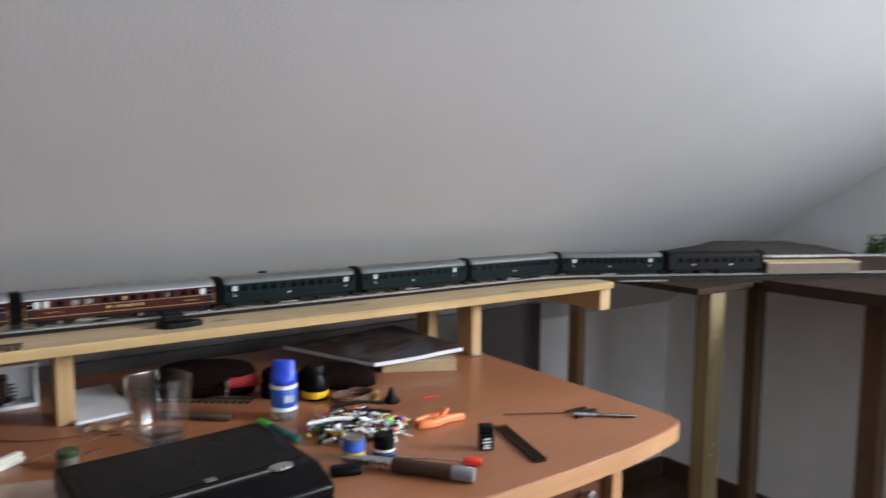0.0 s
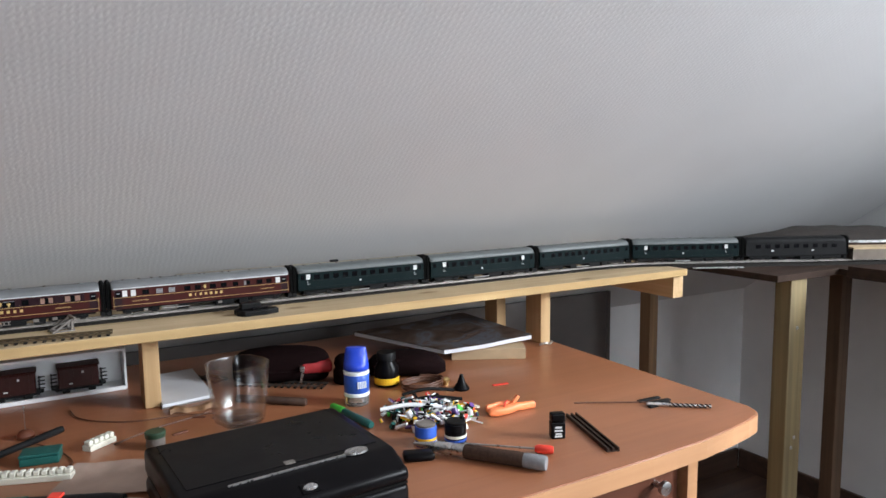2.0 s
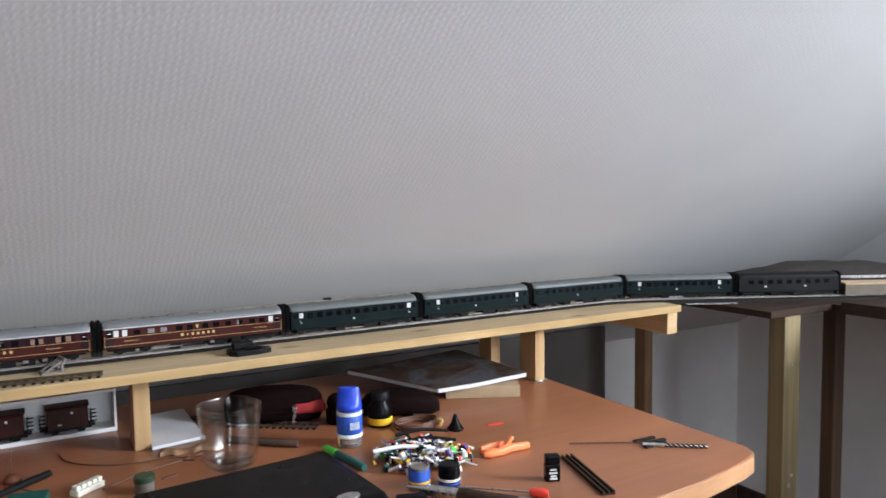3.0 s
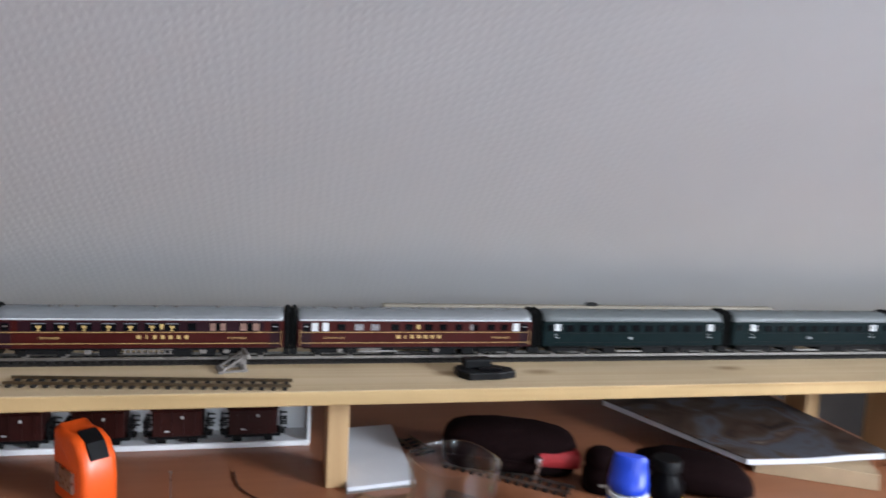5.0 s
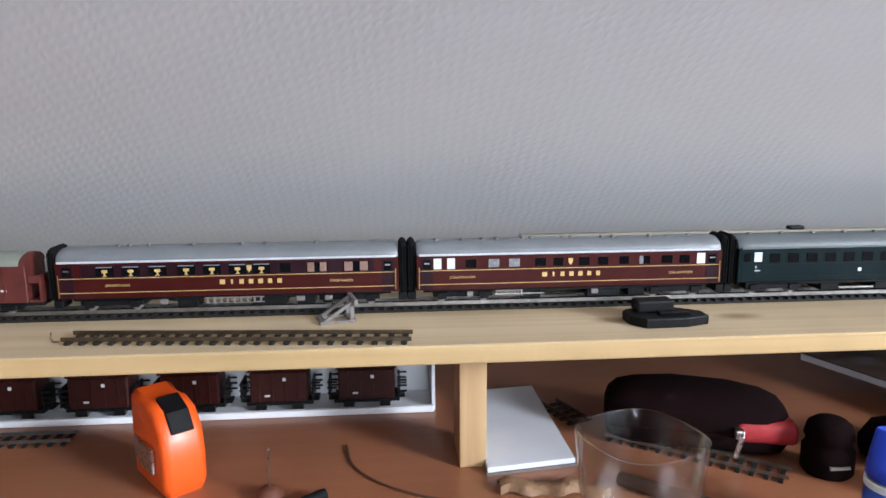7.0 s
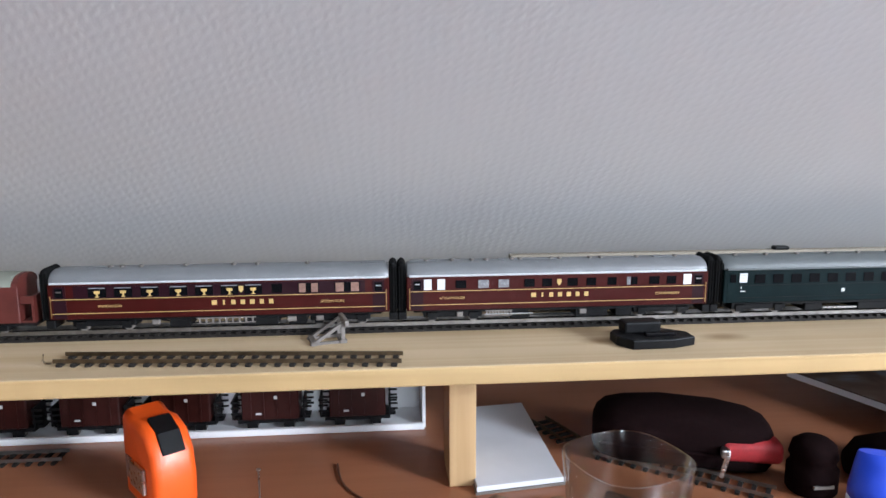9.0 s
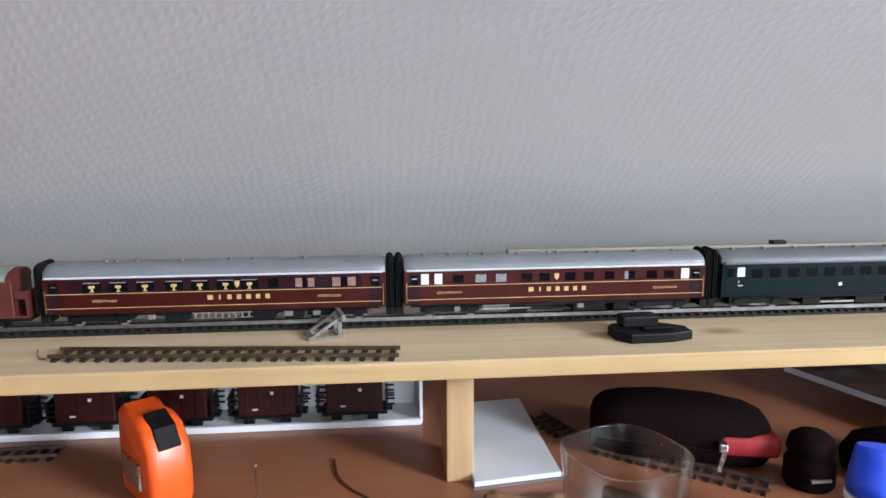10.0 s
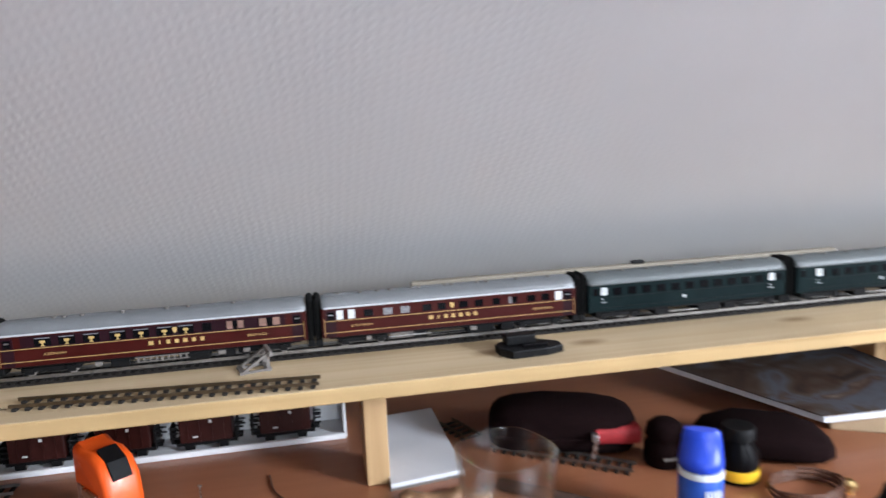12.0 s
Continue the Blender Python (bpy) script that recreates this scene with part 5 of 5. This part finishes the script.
lt = part("latch", boxm(-0.009, 0.009, -0.006, 0.006, -0.001, 0.0012, 0.0006), BLACKGLOSS, tcs, "", pose(0.005, -0.078, 0.0404, 23.6))
part("latch_plate", lathe([(0.0, 0.0036), (0.0052, 0.0034), (0.0062, 0.0020), (0.0, 0.0018)], 24), STEEL, lt, "bright oval latch plate", Matrix.Diagonal((1.15, 0.65, 0.8, 1)), 40)

# green marker leaning along the case
mk = thing("marker_pen", pose(0, 0, DZ), "green plastic marker pen behind a black case", "pen")
a, b = Vector((0.615, 1.333, 0.005)), Vector((0.632, 1.238, 0.005))
part("barrel", tube([along(u) for u in (0.32, 0.34, 0.97, 1.0)], 0.005, 12, [0.0045, 0.0052, 0.0052, 0.004]), TEAL, mk, "", None, 50)
part("cap", tube([along(u) for u in (0.0, 0.04, 0.28, 0.32)], 0.0052, 12, [0.0035, 0.005, 0.0054, 0.0054]), LIME, mk, "bright green cap", None, 50)

# heap of bits
rng = random.Random(11)
bm = bmesh.new()
mats = [WHITECARD, REDPLASTIC, YELLOW, TEAL, BLACK, PURPLE, IVORY, CYAN, BLACK, BLACKGLOSS, LIME, BLACK, PURPLE, BLACK, PURPLE, REDPLASTIC, GREENLID]
for i in range(270):
    u, v = rng.gauss(0, 0.40), rng.gauss(0, 0.40)
    if u * u + v * v > 1:
        continue
    x, y = 0.709 + u * 0.068 + v * 0.022, 1.238 + v * 0.058 - u * 0.030
    z = DZ + rng.uniform(0.001, 0.004 + 0.013 * (1 - u * u - v * v))
    n0 = len(bm.faces)
    kind = rng.random()
    m = pose(x, y, z + 0.003, rng.uniform(-28, 28), rng.uniform(-28, 28), rng.uniform(0, 360))
    k = rng.uniform(0.9, 2.1)
    if kind < 0.45:
        box(bm, -0.0045 * k, 0.0045 * k, -0.0022, 0.0022, -0.0012, 0.0012, m)
    elif kind < 0.75:
        bmesh.ops.create_cone(bm, cap_ends=True, segments=9, radius1=0.0028 * k, radius2=0.002 * k, depth=0.005 * k, matrix=m)
    else:
        box(bm, -0.0085 * k, 0.0085 * k, -0.0009, 0.0009, -0.0009, 0.0009, m)
        box(bm, 0.006 * k, 0.0088 * k, -0.0028, 0.0028, -0.0009, 0.0009, m)
    bm.faces.ensure_lookup_table()
    right_end = [2, 2, 0, 6, 10, 1, 4, 8, 9]
    middle = [5, 3, 4, 4, 8, 9, 11, 0, 7, 1, 13, 14, 2, 5]
    left_end = [1, 1, 3, 16, 4, 3, 2, 8, 9, 11, 13, 10, 0]
    c = rng.choice(right_end if u > 0.40 else left_end if u < -0.35 else middle)
    for f in bm.faces[n0:]:
        f.material_index = c
for v in bm.verts:
    v.co.z = max(v.co.z, DZ + 0.0003)
tagged(solid("plastic_bits", bm, mats), "heap of tiny colourful plastic model parts on the desk", "model parts", kind="stuff")
for (x0, y0, x1, y1, r, mt, lab) in ((0.649, 1.248, 0.724, 1.221, 0.0028, WHITECARD, "white plastic sprue lying on a heap of parts"), (0.699, 1.278, 0.774, 1.252, 0.0024, BLACK, "black plastic sprue lying on a heap of parts"),
                                     (0.709, 1.306, 0.784, 1.291, 0.0024, BLACK, "black plastic sprue lying on a heap of parts")):
    z = DZ + 0.019 if mt is WHITECARD else DZ + 0.012
    tagged(solid("sprue", tube(curve_points([(x0, y0, z), ((x0 + x1) / 2, (y0 + y1) / 2 + 0.003, z + 0.003), (x1, y1, z - 0.002)], 5), r, 7), mt, smooth=60), lab, "sprue")

# left side: jar, terminals, box, wires, drill
gj = thing("small_jar", pose(0.388, 1.320, DZ) @ Matrix.Scale(0.82, 4), "tiny glass jar with a dark green lid", "jar")
part("jar_body", lathe([(0.0, 0), (0.0125, 0), (0.0135, 0.002), (0.0135, 0.016), (0.0, 0.016)], 24), GUNGREY, gj, "", None, 40)
part("lid", lathe([(0.0, 0.0162), (0.0145, 0.0162), (0.0148, 0.023), (0.0135, 0.0245), (0.0, 0.0245)], 24), GREENLID, gj, "dark green lid", None, 40)


def terminal_strip(m, k, pitch, w, hgt, label):
    t = thing("terminal_strip", m, label, "terminal strip", "terminal strips")
    part("strip_base", boxm(-k * pitch / 2, k * pitch / 2, -w * 0.5, w * 0.5, 0, hgt * 0.55, 0.0006, 1), IVORY, t)
    for i in range(k):
        x = (i - (k - 1) / 2) * pitch
        b = part("terminal_block", boxm(x - pitch * 0.40, x + pitch * 0.40, -w * 0.32, w * 0.32, hgt * 0.55, hgt, 0.0008, 1), IVORY, t)
        for y in (-0.17, 0.17):
            part("terminal_screw", lathe([(0.0, 0.0003), (0.0012, 0.0002), (0.0014, -0.0004), (0.0, -0.0004)], 8), STEEL, b, "", pose(x, y * w, hgt + 0.0002))
    return t


terminal_strip(pose(0.330, 1.359, DZ, 0, 0, 38), 5, 0.0075, 0.014, 0.012, "short white plastic terminal strip")
terminal_strip(pose(0.255, 1.293, DZ, 0, 0, -20), 12, 0.0078, 0.015, 0.012, "long white plastic terminal strip on the desk")
tb = thing("teal_box", pose(0.269, 1.345, DZ, 0, 0, -10), "small flat teal plastic box on the desk", "box")
part("box_body", boxm(-0.020, 0.020, -0.013, 0.013, 0, 0.009, 0.0012), TEAL, tb)
part("box_lid", boxm(-0.0205, 0.0205, -0.0135, 0.0135, 0.0095, 0.013, 0.0012), TEAL, tb)
s2 = thing("screwdriver", pose(0, 0, DZ), "dark screwdriver with a blue end lying on the desk", "screwdriver")
a, b = Vector((0.178, 1.335, 0.0047)), Vector((0.292, 1.432, 0.0047))
part("handle", tube([along(u) for u in (0.10, 0.14, 0.5, 0.96, 1.0)], 0.006, 12, [0.003, 0.0042, 0.0040, 0.0046, 0.004]), DARKGREY, s2, "", None, 50)
part("end_cap", tube([along(u) for u in (0.0, 0.03, 0.09, 0.10)], 0.006, 12, [0.003, 0.0045, 0.0045, 0.004]), BLUECAP, s2, "blue plastic end cap", None, 50)
tagged(solid("thin_cable", tube(curve_points([(0.303, 1.516, DZ + 0.0012), (0.310, 1.480, DZ + 0.0012), (0.330, 1.452, DZ + 0.0012), (0.360, 1.430, DZ + 0.0012), (0.390, 1.420, DZ + 0.0012), (0.43, 1.416, DZ + 0.0012), (0.455, 1.405, DZ + 0.0012), (0.475, 1.40, DZ + 0.0012)], 6), 0.0009, 6), DARKWIRE), "thin brown cable lying curved on the desk", "cable")
tagged(solid("thin_cable", tube(curve_points([(0.262, 1.405, DZ + 0.001), (0.285, 1.37, DZ + 0.001), (0.300, 1.32, DZ + 0.001), (0.285, 1.30, DZ + 0.001)], 6), 0.0007, 6), DARKWIRE), "thin dark wire running beside a terminal strip", "cable")
tagged(solid("thin_cable", tube(curve_points([(0.345, 1.352, DZ + 0.001), (0.395, 1.382, DZ + 0.001), (0.440, 1.398, DZ + 0.001), (0.470, 1.412, DZ + 0.001)], 6), 0.0009, 6), DARKWIRE), "thin dark wire running past a small jar", "cable")
for x, y, r, k in ((0.420, 1.350, 20, 0.010), (0.452, 1.395, -30, 0.008), (0.470, 1.385, 60, 0.006)):
    tagged(solid("wood_splinter", boxm(-k, k, -0.0022, 0.0022, 0, 0.002, 0.0006, 1), REDWOOD, pose(x, y, DZ, 0, 0, r)), "small dark brown splinter of wood on the desk", "splinter", "splinters")
bar = lathe([(0.0, -0.052), (0.0046, -0.052), (0.0055, -0.0505), (0.0055, 0.0505), (0.0046, 0.052), (0.0, 0.052)], 16)
tagged(solid("wooden_rod", bar, SKIRT, Matrix.Translation((0.550, 1.400, DZ + 0.0055)) @ Matrix.Rotation(radians(-40.7), 4, "Z") @ Matrix.Rotation(radians(90), 4, "Y"), 40), "short dark brown wooden rod beside a drinking glass", "rod")
rng = random.Random(8)
bm = bmesh.new()
bmesh.ops.create_grid(bm, x_segments=14, y_segments=10, size=0.5)
for v in bm.verts:
    v.co = Vector((v.co.x * 0.10, v.co.y * 0.085, 0.0012 + 0.004 * (0.5 + noise.noise(Vector((v.co.x * 4, v.co.y * 4, 3.3))))))
bmesh.ops.solidify(bm, geom=bm.faces[:], thickness=0.0006)
for v in bm.verts:
    v.co.z = max(v.co.z, 0.0002)
tagged(solid("wrapping_paper", bm, PINKPAPER, pose(0.334, 1.250, DZ, 0, 0, -22), 60), "creased pale wrapping paper on the desk", "paper")

dl = thing("mini_drill", pose(0.268, 1.164, DZ, 0, 0, -23), "dark green and grey cordless mini drill lying on the desk", "drill")
circle = [(math.cos(q) * 0.016, 0.0165 + math.sin(q) * 0.016) for q in (2 * math.pi * i / 24 for i in range(24))]
part("motor_housing", loft(circle, [(-0.09, 0.75, 0.75, 0.0055), (-0.08, 0.95, 0.95, 0.001), (-0.02, 1, 1, 0), (0.035, 1, 1, 0)]), BLACK, dl, "", None, 50)
part("front_housing", loft(circle, [(0.0352, 0.98, 0.98, 0.0004), (0.060, 0.98, 0.98, 0.0004), (0.075, 0.8, 0.8, 0.0043)]), BLACK, dl, "", None, 50)
part("chuck", tube([(0.075, 0, 0.0165), (0.080, 0, 0.0165), (0.092, 0, 0.0165), (0.096, 0, 0.0165)], 0.009, 14, [0.010, 0.0105, 0.009, 0.006]), STEEL, dl, "steel chuck", None, 50)
part("drill_bit", tube([(0.096, 0, 0.0165), (0.112, 0, 0.0165)], 0.0012, 6), STEEL, dl)
part("grip_sleeve", loft(circle, [(-0.055, 1.03, 1.03, -0.0002), (-0.012, 1.03, 1.03, -0.0002)]), TEAL, dl, "", None, 50)
part("red_switch", boxm(0.010, 0.022, -0.006, 0.006, 0.0315, 0.0345, 0.001), REDPLASTIC, dl, "red switch")

# lichen bushes at the far end of the layout
rng = random.Random(5)
bush = thing("model_bush", pose(2.22, 1.22, BZ) @ Matrix.Scale(1.2, 4), "small green lichen bush on the layout table", "model bush")
part("stem", tube([(0, 0, 0), (0.002, 0, 0.03)], 0.003, 6), KRAFT, bush)
bm = bmesh.new()
for i in range(1100):
    d = Vector((rng.gauss(0, 1), rng.gauss(0, 1), rng.gauss(0, 0.7))).normalized() * rng.uniform(0.4, 1.0) ** 0.6
    p = Vector((d.x * 0.075, d.y * 0.060, 0.036 + d.z * 0.036)) * (1 + 0.25 * noise.noise(d * 3))
    p.z = max(p.z, 0.001)
    q = pose(*p, rng.uniform(0, 360), rng.uniform(0, 360), rng.uniform(0, 360))
    s = rng.uniform(0.002, 0.005)
    vs = [bm.verts.new(q @ Vector(v)) for v in ((-s, -s * 0.5, 0), (s, -s * 0.5, 0.0006), (s * 0.8, s * 0.5, 0), (-s * 0.8, s * 0.5, 0.001))]
    bm.faces.new(vs)
part("crown", bm, LEAF, bush)
